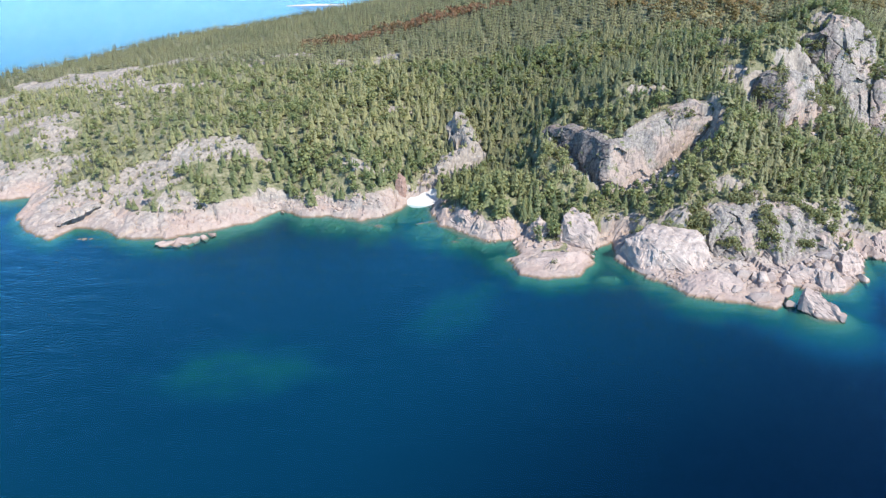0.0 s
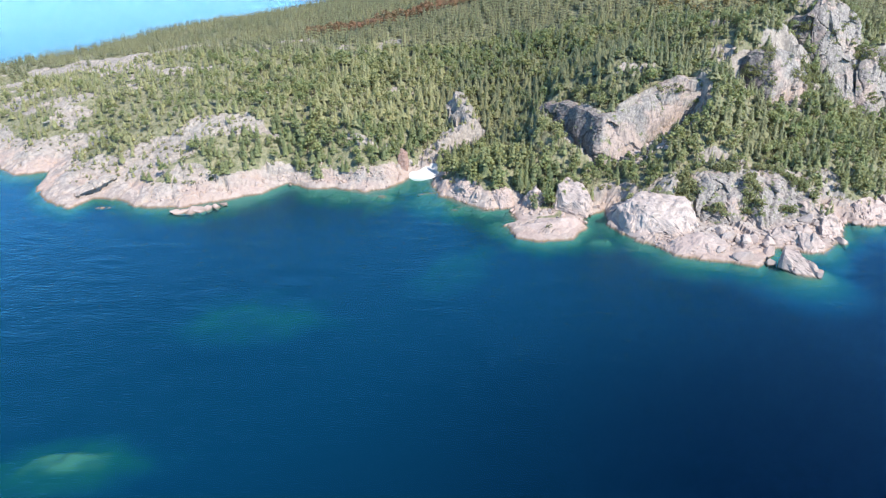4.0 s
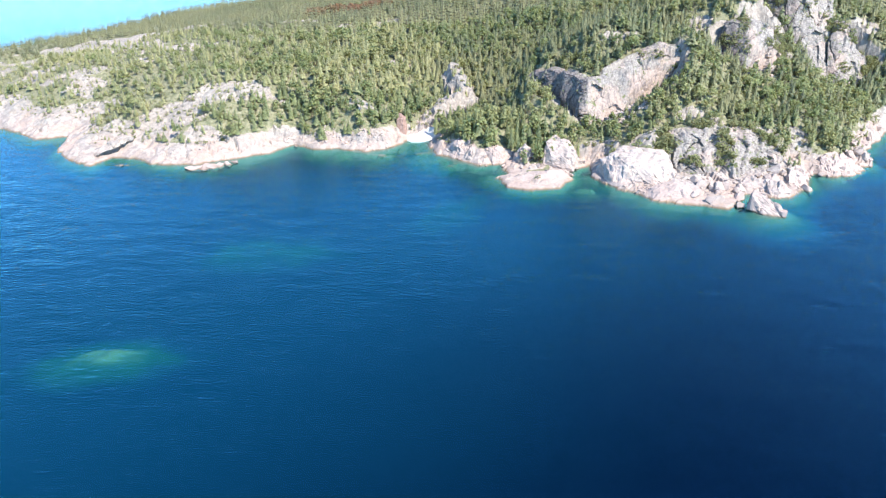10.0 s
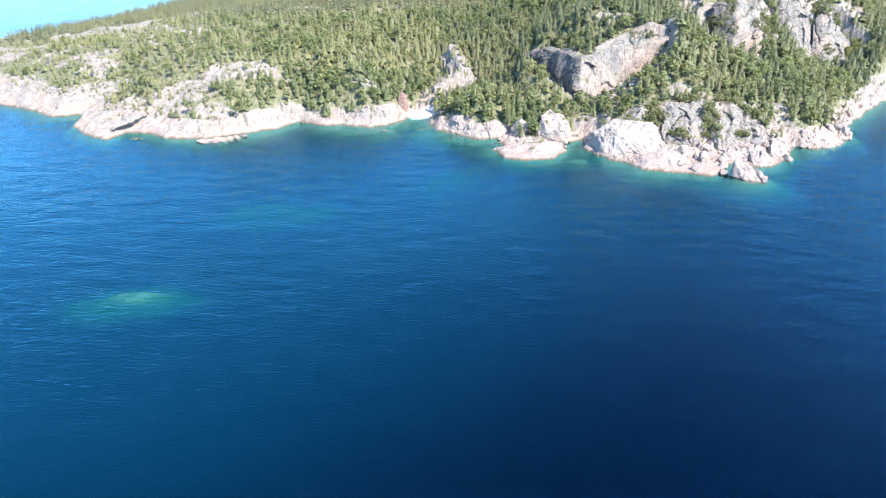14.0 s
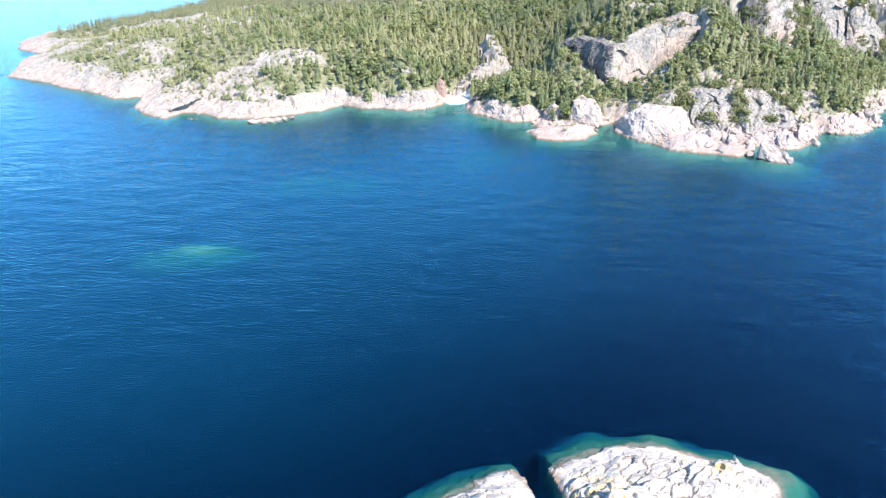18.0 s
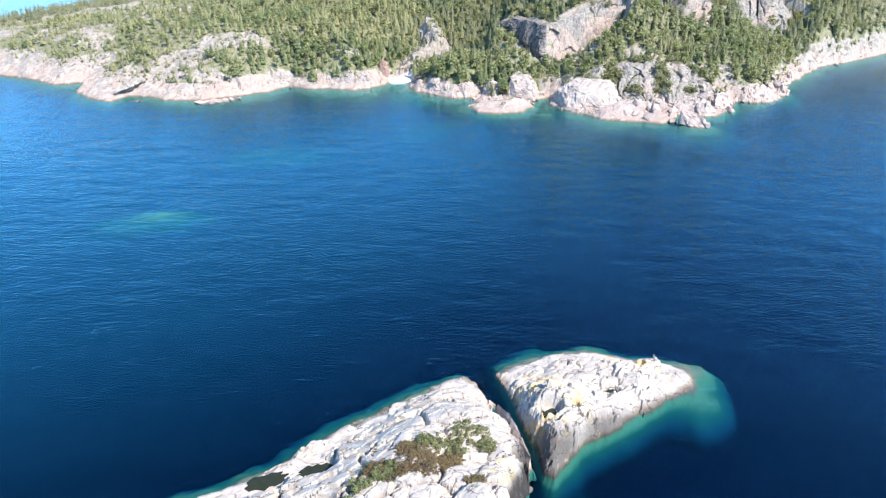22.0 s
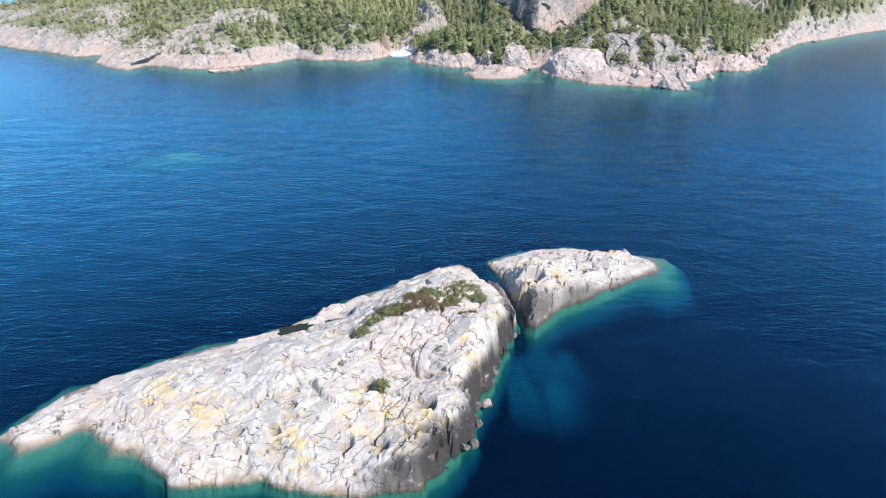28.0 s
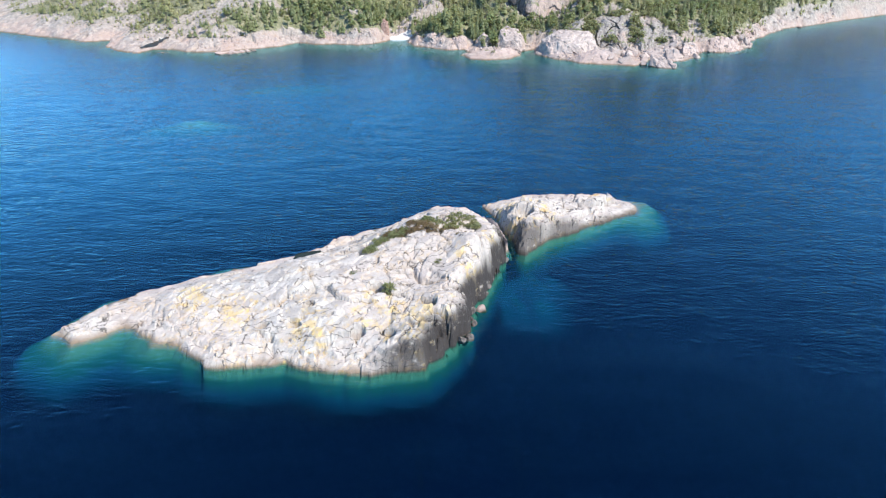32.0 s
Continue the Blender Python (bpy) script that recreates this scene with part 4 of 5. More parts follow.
def stand(name, shapes, places, material, label, category):
    """A stretch of wood too dense to count: crowns and trunks as two meshes of one thing."""
    root = tagged(new(name), label, category, kind="stuff")
    for part_name, which, mat in (("crowns", 2, material), ("trunks", 0, BARK)):
        cos, fs, at = [], [], 0
        for n, shape in enumerate(shapes):
            mine = places[n :: len(shapes)]
            if len(mine):
                co, f = scatter(shape[which], shape[which + 1], mine)
                cos.append(co)
                fs.append(f + at)
                at += len(co)
        thing(part_name, array_mesh(part_name, np.concatenate(cos), np.concatenate(fs), flat=True), mat, parent=root, kind="stuff")


rng = np.random.default_rng(7)


def spots(x0, x1, y0, y1, gap):
    """Jittered places on a grid."""
    xs, ys = np.arange(x0, x1, gap), np.arange(y0, y1, gap)
    gx, gy = np.meshgrid(xs, ys)
    gx, gy = gx.ravel(), gy.ravel()
    return gx + rng.uniform(-0.85, 0.85, gx.size) * gap, gy + rng.uniform(-0.85, 0.85, gx.size) * gap


def cover_at(x, y):
    i = np.clip(np.searchsorted(gxs, x), 0, len(gxs) - 1)
    j = np.clip(np.searchsorted(gys, y), 0, len(gys) - 1)
    return COVER[j, i], STEEP[j, i]


def rooted(x, y, keep, low, high):
    """Rows for scatter() on the ground, with random turn and size."""
    x, y = x[keep], y[keep]
    z = ground_at(x, y)[0]
    size = rng.uniform(low, high, x.size) * (0.8 + 0.45 * value_noise(x * 0.06, y * 0.06, 91))
    size = size * (1 - 0.32 * smooth(-80, -220, x)) * (1 - 0.25 * smooth(60, 20, y - 190) * smooth(20, 60, x))
    return np.stack([x, y, z - 0.1, rng.uniform(0, 6.28, x.size), size * rng.uniform(0.85, 1.15, x.size), size], -1)


def before_cliff(x, y):
    """The open ground right below the cliffs, where little grows."""
    near = np.zeros(x.shape, bool)
    for spec in CLIFFS:
        into, half, _, _, ends = beside_cliff(x, y, spec)
        near |= (ends > 0.3) & (into > -half - 3.5) & (into < half + 4)
    return near


def in_view(x, y):
    """The part of the headland that can be seen from the lake at all."""
    return (x > -0.62 * (y + 40) - 120) & (x < 0.72 * (y + 40) + 60)


CONIFERS = [conifer(1, 9, 2.8, 12, 9, 0.8), conifer(2, 10.5, 2.5, 13, 8, 0.6), conifer(3, 8, 3.0, 11, 9, 1.0), conifer(4, 11, 2.6, 13, 8, 0.7), conifer(5, 7, 2.3, 10, 8, 0.6), conifer(6, 9.5, 3.1, 11, 9, 1.0, 0.2)]
FAR_CONIFERS = [conifer(11, 9, 2.7, 5, 5, 0.6), conifer(12, 10, 2.3, 6, 5, 0.5), conifer(13, 8, 2.9, 5, 5, 0.9)]
BROADLEAVES = [broadleaf(21, 7.5, 2.6, 90), broadleaf(22, 6.5, 2.2, 80), broadleaf(23, 8.5, 2.6, 95)]
SHRUBS = [broadleaf(31, 1.7, 1.2, 34, 0.1), broadleaf(32, 1.2, 1.1, 30, 0.1), broadleaf(33, 2.3, 1.3, 38, 0.1)]

x, y = spots(-300, 300, 195, 400, 3.5)
z, d, b = ground_at(x, y)
c, st = cover_at(x, y)
near_ok = in_view(x, y) & ~before_cliff(x, y) & (d > 5) & (z > 2.0) & ~((x > 46) & (x < 150) & (y < 207))
dense = near_ok & (rng.random(x.size) < np.clip(c * 1.25 - 0.1, 0, 0.95) * (1 - 0.55 * smooth(-60, -170, x))) & (st < 2.1)
sparse = near_ok & ~dense & (rng.random(x.size) < 0.24 + 0.16 * smooth(-90, -140, x)) & ((d > 14) | (x > -110)) & (st < 1.5)
leafy = dense & (rng.random(x.size) < 0.22 + 0.3 * smooth(0, 60, x) * smooth(300, 250, y) + 0.3 * (value_noise(x * 0.025, y * 0.025, 55) > 0.62))
pines = rooted(x, y, (dense & ~leafy), 0.65, 1.05)
small = rooted(x, y, sparse, 0.3, 0.65)

# the trees nearest the water, each a thing of its own
shore_d = ground_at(pines[:, 0], pines[:, 1])[1]
close = np.argsort(shore_d + 100 * ((pines[:, 0] < -170) | (pines[:, 0] > 175)))[:260]
picked = np.zeros(len(pines), bool)
picked[close] = True
patterns = []
for n, seed in enumerate((41, 42, 43, 44)):
    tp, tf, cp, cf = conifer(seed, (9, 10.5, 8, 9.5)[n], (2.5, 2.2, 2.8, 2.9)[n], 13, 9, (0.8, 0.4, 1.0, 1.0)[n])
    tree = tagged(new("conifer_tree"), "green shore conifer with layered ragged branches, rooted on granite", "tree", "conifers along the shore")
    thing("trunk", array_mesh("trunk", tp, tf), BARK, parent=tree)
    thing("crown", array_mesh("crown", cp, cf, flat=True), PINE_NEAR, parent=tree)
    patterns.append(tree)
for n, row in enumerate(pines[picked]):
    m = pose(row[0], row[1], row[2], 0, 0, math.degrees(row[3])) 
    tree = patterns[n] if n < 4 else copy_thing(patterns[n % 4], m)
    tree.matrix_world = m @ Matrix.Diagonal((row[4], row[4], row[5], 1))

pale = pines[:, 0] < -20 + 40 * (value_noise(pines[:, 0] * 0.04, pines[:, 1] * 0.04, 37) - 0.5)
stand("conifer_forest", CONIFERS, pines[~picked & ~pale], PINE, "dense green pine and spruce forest on the slopes", "forest")
stand("pine_wood", CONIFERS, pines[~picked & pale], PINE_PALE, "yellow-green pines on the western slopes", "forest")
stand("young_conifers", CONIFERS[:5], small, PINE_PALE, "scattered small conifers on bare rock knolls", "young trees")
stand("birch_wood", BROADLEAVES, rooted(x, y, leafy, 0.7, 1.1), BIRCH, "light green birches and cedars among the conifers", "trees")

x, y = spots(-260, 230, 190, 330, 2.6)
z, d, b = ground_at(x, y)
c, st = cover_at(x, y)
bushy = in_view(x, y) & (d > 5) & ~((x > 46) & (x < 150) & (y < 203)) & (z > 2.2) & (st < 1.6) & (rng.random(x.size) < np.where(c > 0.5, 0.3 + 0.15 * smooth(-70, -120, x), 0.55 * (value_noise(x * 0.1, y * 0.1, 77) > 0.48 - 0.12 * smooth(-90, -140, x)))) & ((d > 12) | (x > -110))
stand("undergrowth", SHRUBS, rooted(x, y, bushy, 0.6, 1.2), SHRUB, "low green shrubs in the rock hollows", "shrubs")

x, y = spots(-480, 460, 400, 1150, 4.3)
z, d, b = ground_at(x, y)
c, st = cover_at(x, y)
seen = np.where(x > 60, 535, 760)            # what lies over the ridge stays thin
far = in_view(x, y) & (d > 6) & ((y < seen) | (rng.random(x.size) < 0.12)) & (rng.random(x.size) < np.clip(c * 1.2 - 0.05, 0, 0.97))
red = far & (np.abs(y - 492 - 0.42 * (x + 100) - 18 * (value_noise(x * 0.02, y * 0.02, 3) - 0.5)) < 13) & (x > -150) & (x < 30)
gold = far & ~red & (value_noise(x * 0.015, y * 0.015, 63) > 0.55) & (x > 70) & (rng.random(x.size) < 0.35)
stand("far_forest", FAR_CONIFERS, rooted(x, y, far & ~red & ~gold, 0.85, 1.3), PINE, "distant conifer forest over the ridge", "forest")
stand("red_maples", BROADLEAVES, rooted(x, y, red, 0.8, 1.2), RED, "band of red autumn maples", "trees")
stand("autumn_trees", BROADLEAVES, rooted(x, y, gold, 0.8, 1.2), AUTUMN, "orange autumn trees on the hill", "trees")
x, y = spots(-520, -300, 280, 400, 3.8)
z, d, b = ground_at(x, y)
c, st = cover_at(x, y)
west = in_view(x, y) & (d > 8) & (rng.random(x.size) < np.clip(c * 1.2 - 0.1, 0, 0.9))
stand("west_forest", FAR_CONIFERS, rooted(x, y, west, 0.5, 0.9), PINE_PALE, "low conifers on the western point", "forest")
x, y = spots(255, 560, 330, 520, 4.0)
z, d, b = ground_at(x, y)
c, st = cover_at(x, y)
east = (d > 6) & ((x > 300) | ~in_view(x, y)) & ((y < 400) | (x > 0.72 * (y + 40) + 60)) & (rng.random(x.size) < np.clip(c * 1.2 - 0.1, 0, 0.9))
stand("east_forest", FAR_CONIFERS, rooted(x, y, east, 0.75, 1.15), PINE, "conifer wood above the far eastern shore", "forest")


# ---- boulders and loose rock ----
def boulder_mesh(seed, cuts=13):
    """An angular block: a ball of facets cut by random planes, with worn edges."""
    rng = random.Random(seed)
    bm = bmesh.new()
    bmesh.ops.create_icosphere(bm, subdivisions=3, radius=1.0)
    planes = []
    for _ in range(cuts):
        n = Vector((rng.gauss(0, 1), rng.gauss(0, 1), rng.gauss(0.1, 0.8))).normalized()
        planes.append((n, 0.42 + 0.3 * rng.random()))
    for v in bm.verts:
        p = v.co.copy()
        for n, far in planes:
            over = p.dot(n) - far
            if over > 0:
                p -= n * over
        p += 0.035 * noise.noise_vector(p * 2.3 + Vector((seed, 0, 0)))
        v.co = p
    me = bpy.data.meshes.new("boulder")
    bm.to_mesh(me)
    bm.free()
    me.materials.append(BOULDER_ROCK)
    return me


BOULDERS = [boulder_mesh(n) for n in range(10)]


RED_ROCK = plain_material("reddish_rock", (0.2, 0.125, 0.105), (0.33, 0.235, 0.195), 0.9, 0.9, 0.2)
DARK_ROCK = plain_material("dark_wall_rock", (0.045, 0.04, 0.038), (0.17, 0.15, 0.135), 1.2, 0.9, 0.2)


def boulder(x, y, z, sx, sy, sz, turn=0.0, tilt=0.0, kind=0, label="weathered angular granite boulder at the waterline", name="boulder", group="shore boulders"):
    ob = new(name, BOULDERS[kind % len(BOULDERS)])
    ob.matrix_world = pose(x, y, z, tilt, tilt * 0.4, turn) @ Matrix.Diagonal((sx, sy, sz, 1))
    return tagged(ob, label, "boulder", group)


def crag(corners, label, seed, wear=1.0, name="boulder"):
    """A large block from its main corners: a closed hull, stepped along its joints, broken and roughened."""
    middle = Vector((sum(c[0] for c in corners) / len(corners), sum(c[1] for c in corners) / len(corners), 0))
    bm = bmesh.new()
    for c in corners:
        bm.verts.new(Vector(c) - middle)
    bmesh.ops.convex_hull(bm, input=bm.verts[:])
    bmesh.ops.subdivide_edges(bm, edges=bm.edges[:], cuts=11, use_grid_fill=True)
    bmesh.ops.triangulate(bm, faces=bm.faces[:])
    bm.normal_update()
    joints = Matrix.Rotation(0.6 + 0.3 * seed, 3, "Z") @ Matrix.Rotation(0.35, 3, "X")
    shifts = []
    for v in bm.verts:
        p = v.co
        q = joints @ p + 0.7 * noise.noise_vector(p * 0.25 + Vector((0, 0, seed * 3)))
        step = noise.cell(Vector((q.x / 4.6, q.y / 3.1, q.z / 3.4)) + Vector((seed * 9, 0, 0))) - 0.3 + 0.4 * noise.cell(Vector((q.x / 1.9, q.y / 1.5, q.z / 1.6)) + Vector((0, seed * 7, 0)))
        shifts.append(v.normal * (-0.75 * wear * step) + 0.5 * wear * noise.noise_vector(p * 0.3 + Vector((seed * 7, 0, 0))) + 0.16 * noise.noise_vector(p * 1.1 + Vector((seed * 3, 5, 0))))
    for v, shift in zip(bm.verts, shifts):
        v.co += shift
    me = bpy.data.meshes.new("crag")
    bm.to_mesh(me)
    bm.free()
    me.materials.append(BOULDER_ROCK)
    ob = new(name, me)
    ob.matrix_world = Matrix.Translation(middle)
    return tagged(ob, label, "boulder", "shore boulders")


crag([(106.3, 168.5, -2), (106.8, 166, -2), (112.4, 161.4, -2), (119.8, 160.2, -1.5), (120.4, 165, -2), (118, 172, -2), (109, 175, -2), (108.6, 171.9, 7.4), (107.6, 169.3, 5.6), (112, 170.4, 6.2),
      (116, 167.4, 3.8), (117.6, 164.6, 2.4)], "large pale granite wedge standing in the lake off the point", 1, 0.7)
crag([(50, 208, -2), (53, 193, -2), (57.5, 188.5, -2), (68, 188.5, -2), (77, 186.5, -1.5), (84.5, 190, -1), (83, 204, 1), (66, 212, 0), (51.5, 204, 8), (57, 201.5, 11.4), (68, 199.5, 12), (77, 199, 11.4),
      (61.5, 193.5, 9), (54.6, 195, 5), (66, 190.6, 4.4), (74, 191.5, 6.4), (82, 193, 5.4), (80, 204, 12.4), (62, 210, 12.6)], "huge pale grey and pink slab block at the inlet", 5, 0.7)
crag([(65.3, 181.6, -1), (69, 174.4, -1.5), (80, 172.6, -1.5), (89, 173, -1.5), (92.5, 180, -1), (88.5, 188, -1), (73, 190, -1), (71, 183, 3.2), (79.5, 184.6, 6.2), (86.8, 183.4, 6.2), (90, 180.5, 4),
      (80.5, 177.6, 4.4), (70.5, 178, 1.8)], "broad white slab at the waterline", 7, 0.55)
crag([(107, 186, -1), (121, 185.2, -1), (124.5, 192, -1), (107.5, 195, -1), (109.5, 189, 4), (117, 190, 5.6), (121.5, 190, 4.8), (114, 194, 5.5)], "pinkish grey block behind the rock channel", 9, 0.8)
crag([(121, 179.8, -1.5), (131.6, 183.6, -1.5), (133, 191, -1), (119, 193, -1), (125.4, 187.2, 5.4), (120.5, 189.5, 5.6), (128.6, 185.6, 3)], "pale rounded pink block reaching into the water", 10, 0.7)
crag([(132.5, 191.5, -1.5), (138, 194, -1.5), (144.6, 200, -1.5), (144, 208, -1), (131, 206, -1), (136, 204, 6.8), (140.6, 201.6, 4.6), (133.6, 198, 4.8), (141, 206, 6.5)], "reddish jointed block on the eastern shore", 24, 1.1)
crag([(150.5, 219.5, -1), (154, 211.6, -1.5), (158, 209.8, -1.5), (169, 212, -1.5), (180, 222, -1), (161, 230, -1), (156, 221, 6), (162, 217, 5), (170.5, 221, 5.4), (166, 228, 7.2)], "pale slab on the eastern shore", 25, 0.9)
crag([(25, 212, 0), (40, 207.5, 0), (44, 216, 1), (38, 227, 3), (26, 227, 3), (27.4, 218, 11), (31, 223.4, 12.8), (38, 220, 11.8), (40.6, 214, 8.4), (29.5, 211, 6.4), (36.5, 209.6, 5.6)], "large white boulder above the shore rubble", 4, 0.6)
crag([(5.6, 196.4, -1), (9.6, 187.6, -1.5), (19, 184, -1.5), (31, 187.6, -1.5), (38.4, 199.4, -1), (33, 207, -1), (11, 204, -1), (11.5, 194, 1.6), (19, 195, 3), (28, 198, 4), (33.6, 201, 3.6), (24, 189.4, 1.5)],
     "low white slab reaching into the lake", 8, 0.4)
crag([(-50.5, 254.5, -1), (-45, 254, -1), (-44.8, 260.5, 0), (-50.4, 261, 0), (-50, 256.6, 9.4), (-46.8, 255.8, 10.4), (-45.8, 260.4, 10.6), (-49.2, 261.6, 11.8)],
     "tall leaning reddish block beside the pebble cove", 3, 0.35).data.materials[0] = RED_ROCK
crag([(-7, 222, -2), (3, 214.6, -2), (10, 219, -2), (-2, 230, 0), (-4, 222, 4.5), (0, 219.6, 6.4), (5, 218.6, 4.8), (6, 223, 7), (0, 228, 8)], "grey jointed bluff block beside the cove", 26, 1.0)
crag([(-24, 231, -2), (-17.5, 222, -2), (-7, 219, -2), (-6, 230, 0), (-18, 235, 0), (-19, 229, 5), (-15, 225.5, 6.4), (-10, 223.6, 4.6), (-9, 229, 7.6), (-15, 232, 8)], "pink slab block at the mouth of the cove", 27, 1.0)
crag([(11, 217, -1), (21, 214, -1), (23, 221, 0), (13, 223, 0), (13.5, 217.6, 6), (16.4, 216, 8.6), (20, 217.4, 6.6), (18, 222, 9.6)], "tall grey block behind the inlet rocks", 28, 1.0)
boulder(94.6, 172.8, 1.0, 4.6, 3.8, 4.4, 10, 0, 3, "rounded pale boulder on the low shelf")
boulder(93.4, 187.4, 2.0, 5.4, 4.0, 4.6, 30, 8, 1, "pale block above the white slab")
boulder(99.2, 185.6, 1.2, 5.0, 4.2, 4.2, 70, -6, 2, "pale block behind the rock channel")
boulder(90.6, 189.8, 3.4, 4.4, 3.6, 3.6, 120, 5, 7, "grey block wedged above the white slab")
boulder(106, 178.8, 0.6, 4.0, 3.4, 3.4, 30, 0, 4, "grey boulder in the rock channel")
boulder(104.2, 171.2, 0.4, 2.6, 2.6, 3.0, 50, 10, 8, "small dark block beside the large wedge")
boulder(118.6, 163.2, 0.9, 2.6, 2.2, 2.6, 15, -10, 5, "pale block broken off the large wedge")
boulder(101.5, 178.6, 0.2, 2.6, 2.2, 1.8, 80, 0, 6, "low pink rock in the rock channel")
boulder(67.4, 182.6, -0.3, 3.2, 2.2, 1.2, 0, 0, 6, "low tan rock awash off the white slab")
boulder(-35.4, 230, -0.9, 2.2, 1.8, 1.2, 30, 0, 3, "reddish rock just under the cove's water")
crag([(185.5, 330, 22), (190.5, 331, 24), (196, 318, 12), (191.5, 316.5, 12), (186.5, 329.5, 30), (189.5, 329, 30.5), (194.6, 319, 19), (192, 318.5, 19)], "pale slab leaning at the foot of the tall cliff", 33, 0.5)
for n, (ox, oy, s) in enumerate(((-141, 198.5, 2.2), (-138, 198.8, 2.8), (-134.5, 199.6, 3.2), (-131.5, 201.4, 3.0), (-128.5, 203.6, 2.8), (-126, 206, 2.4), (-123.5, 209, 2.0), (-133, 203, 3.0))):
    boulder(ox, oy, -0.25, s * 1.75, s * 1.2, s * 0.62, 35 + 20 * n, 4, n + 2, "low pink rock awash off the western shore")
for n, (ox, oy, s) in enumerate(((-178, 199.5, 1.0), (-175.5, 199.8, 1.4), (-173, 200.2, 1.0))):
    boulder(ox, oy, -0.15, s * 1.4, s, s * 0.5, 20 * n, 0, n + 4, "small rock awash off the western point")

crag([(-198.0, 212.0, 1.0), (-192.3, 206.7, 2.0), (-191.9, 207.8, 2.6), (-197.4, 212.7, 3.2), (-185.7, 213.0, 4.2), (-186.1, 213.3, 4.8), (-189.8, 216.6, 5.4), (-186.7, 224.6, 4.0), (-180.4, 219.0, 6.2), (-180.7, 219.2, 6.9), (-184.6, 225.4, 7.2), (-179.5, 222.1, 6.6)],
     "pale slab leaning over a dark sea cave", 31, 0.8, "leaning_slab").data.materials[0] = SHORE_ROCK

pick = random.Random(5)
strewn = [  # along from, to, how many, spread inland, size
    ((60, 184), (104, 182), 14, 7, 1.8), ((98, 187), (142, 202), 24, 9, 2.6), ((140, 200), (190, 240), 36, 6, 2.6),
    ((190, 245), (262, 325), 50, 7, 1.7), ((-108, 236), (-50, 238), 34, 3, 1.1), ((28, 204), (48, 214), 22, 6, 1.5),
    ((-5, 216), (28, 206), 20, 4, 1.3), ((-160, 204), (-112, 224), 18, 3, 1.0), ((-24, 230), (-4, 217), 10, 3, 1.2),
]
for (ax, ay), (bx, by), count, inland, size in strewn:
    for n in range(count):
        f = pick.random()
        px, py = ax + (bx - ax) * f + pick.gauss(0, inland * 0.5), ay + (by - ay) * f + pick.gauss(0, inland * 0.5)
        gz, gd, _ = ground_at(np.array([px]), np.array([py]))
        if gd[0] < -1.5 or gz[0] > 9:
            continue
        s = size * (0.45 + 0.9 * pick.random() ** 2)
        boulder(px, py, float(gz[0]) + 0.15 * s, s * (0.9 + 0.5 * pick.random()), s * (0.8 + 0.4 * pick.random()), s * (0.7 + 0.5 * pick.random()),
                pick.random() * 360, pick.gauss(0, 14), pick.randrange(10))


def rubble(name, outline, count, size, material, label, seed):
    """Loose stones lying on the ground inside a slanting strip, joined as one heap."""
    r = np.random.default_rng(seed)
    (ax, ay), (bx, by), wide = outline
    f, off = r.random(count), r.normal(0, wide, count)
    l = math.hypot(bx - ax, by - ay)
    x, y = ax + (bx - ax) * f - (by - ay) / l * off, ay + (by - ay) * f + (bx - ax) / l * off
    z, d, _ = ground_at(x, y)
    ok = d > 0.2
    bm = bmesh.new()
    bmesh.ops.create_icosphere(bm, subdivisions=1, radius=1.0)
    pts = np.array([v.co[:] for v in bm.verts]) * r.uniform(0.7, 1.1, (len(bm.verts), 1))
    fs = np.array([[v.index for v in q.verts] for q in bm.faces])
    bm.free()
    s = size * (0.5 + r.random(count) ** 2)
    rows = np.stack([x, y, z + 0.2 * s, r.uniform(0, 6.28, count), s, s * 0.8], -1)[ok]
    c, q = scatter(pts, fs, rows)
    thing(name, array_mesh(name, c, q, flat=True), material, label, "rocks", kind="stuff")


rubble("talus", ((62, 240), (84, 256), 3.0), 320, 1.3, BOULDER_ROCK, "heap of broken grey blocks below the cliff", 3)
rubble("talus", ((150, 292), (166, 303), 2.0), 90, 1.1, BOULDER_ROCK, "heap of broken grey blocks below the cliff", 4)
rubble("shore_stones", ((186, 232), (300, 352), 2.6), 500, 0.8, BOULDER_ROCK, "strip of pale stones along the eastern shore", 5)
rubble("shore_stones", ((60, 184), (140, 196), 5.0), 420, 0.6, BOULDER_ROCK, "broken stones between the shore blocks", 6)
rubble("shore_stones", ((-108, 240), (-52, 240), 2.0), 320, 0.5, BOULDER_ROCK, "broken pink stones along the low shore", 7)

# the white pebble beach in the cove
bx_, by_ = np.linspace(-46, -26, 50), np.linspace(244, 264, 50)
bgx, bgy = np.meshgrid(bx_, by_)
bz_, bd_, _ = ground_at(bgx.ravel(), bgy.ravel())
edge = np.hypot(bgx + 36, (bgy - 255) * 1.5 - (bgx + 36) * 0.4)
beach = bz_.reshape(bgx.shape) + 0.6 * smooth(9.5, 7, edge) + 0.1 * fbm(bgx, bgy, 3, 4) - 1.2 * smooth(7.5, 9.5, edge)
thing("pebble_beach", sheet_mesh("pebble_beach", bx_, by_, beach), PEBBLE, "small white pebble beach at the head of the cove", "beach", kind="structure")


# ---- on the islet: plants, pools, the loose slab in the cleft ----
def isle_z(isle, x, y):
    xs, ys, z = isle
    return float(z[min(np.searchsorted(ys, y), len(ys) - 1), min(np.searchsorted(xs, x), len(xs) - 1)])


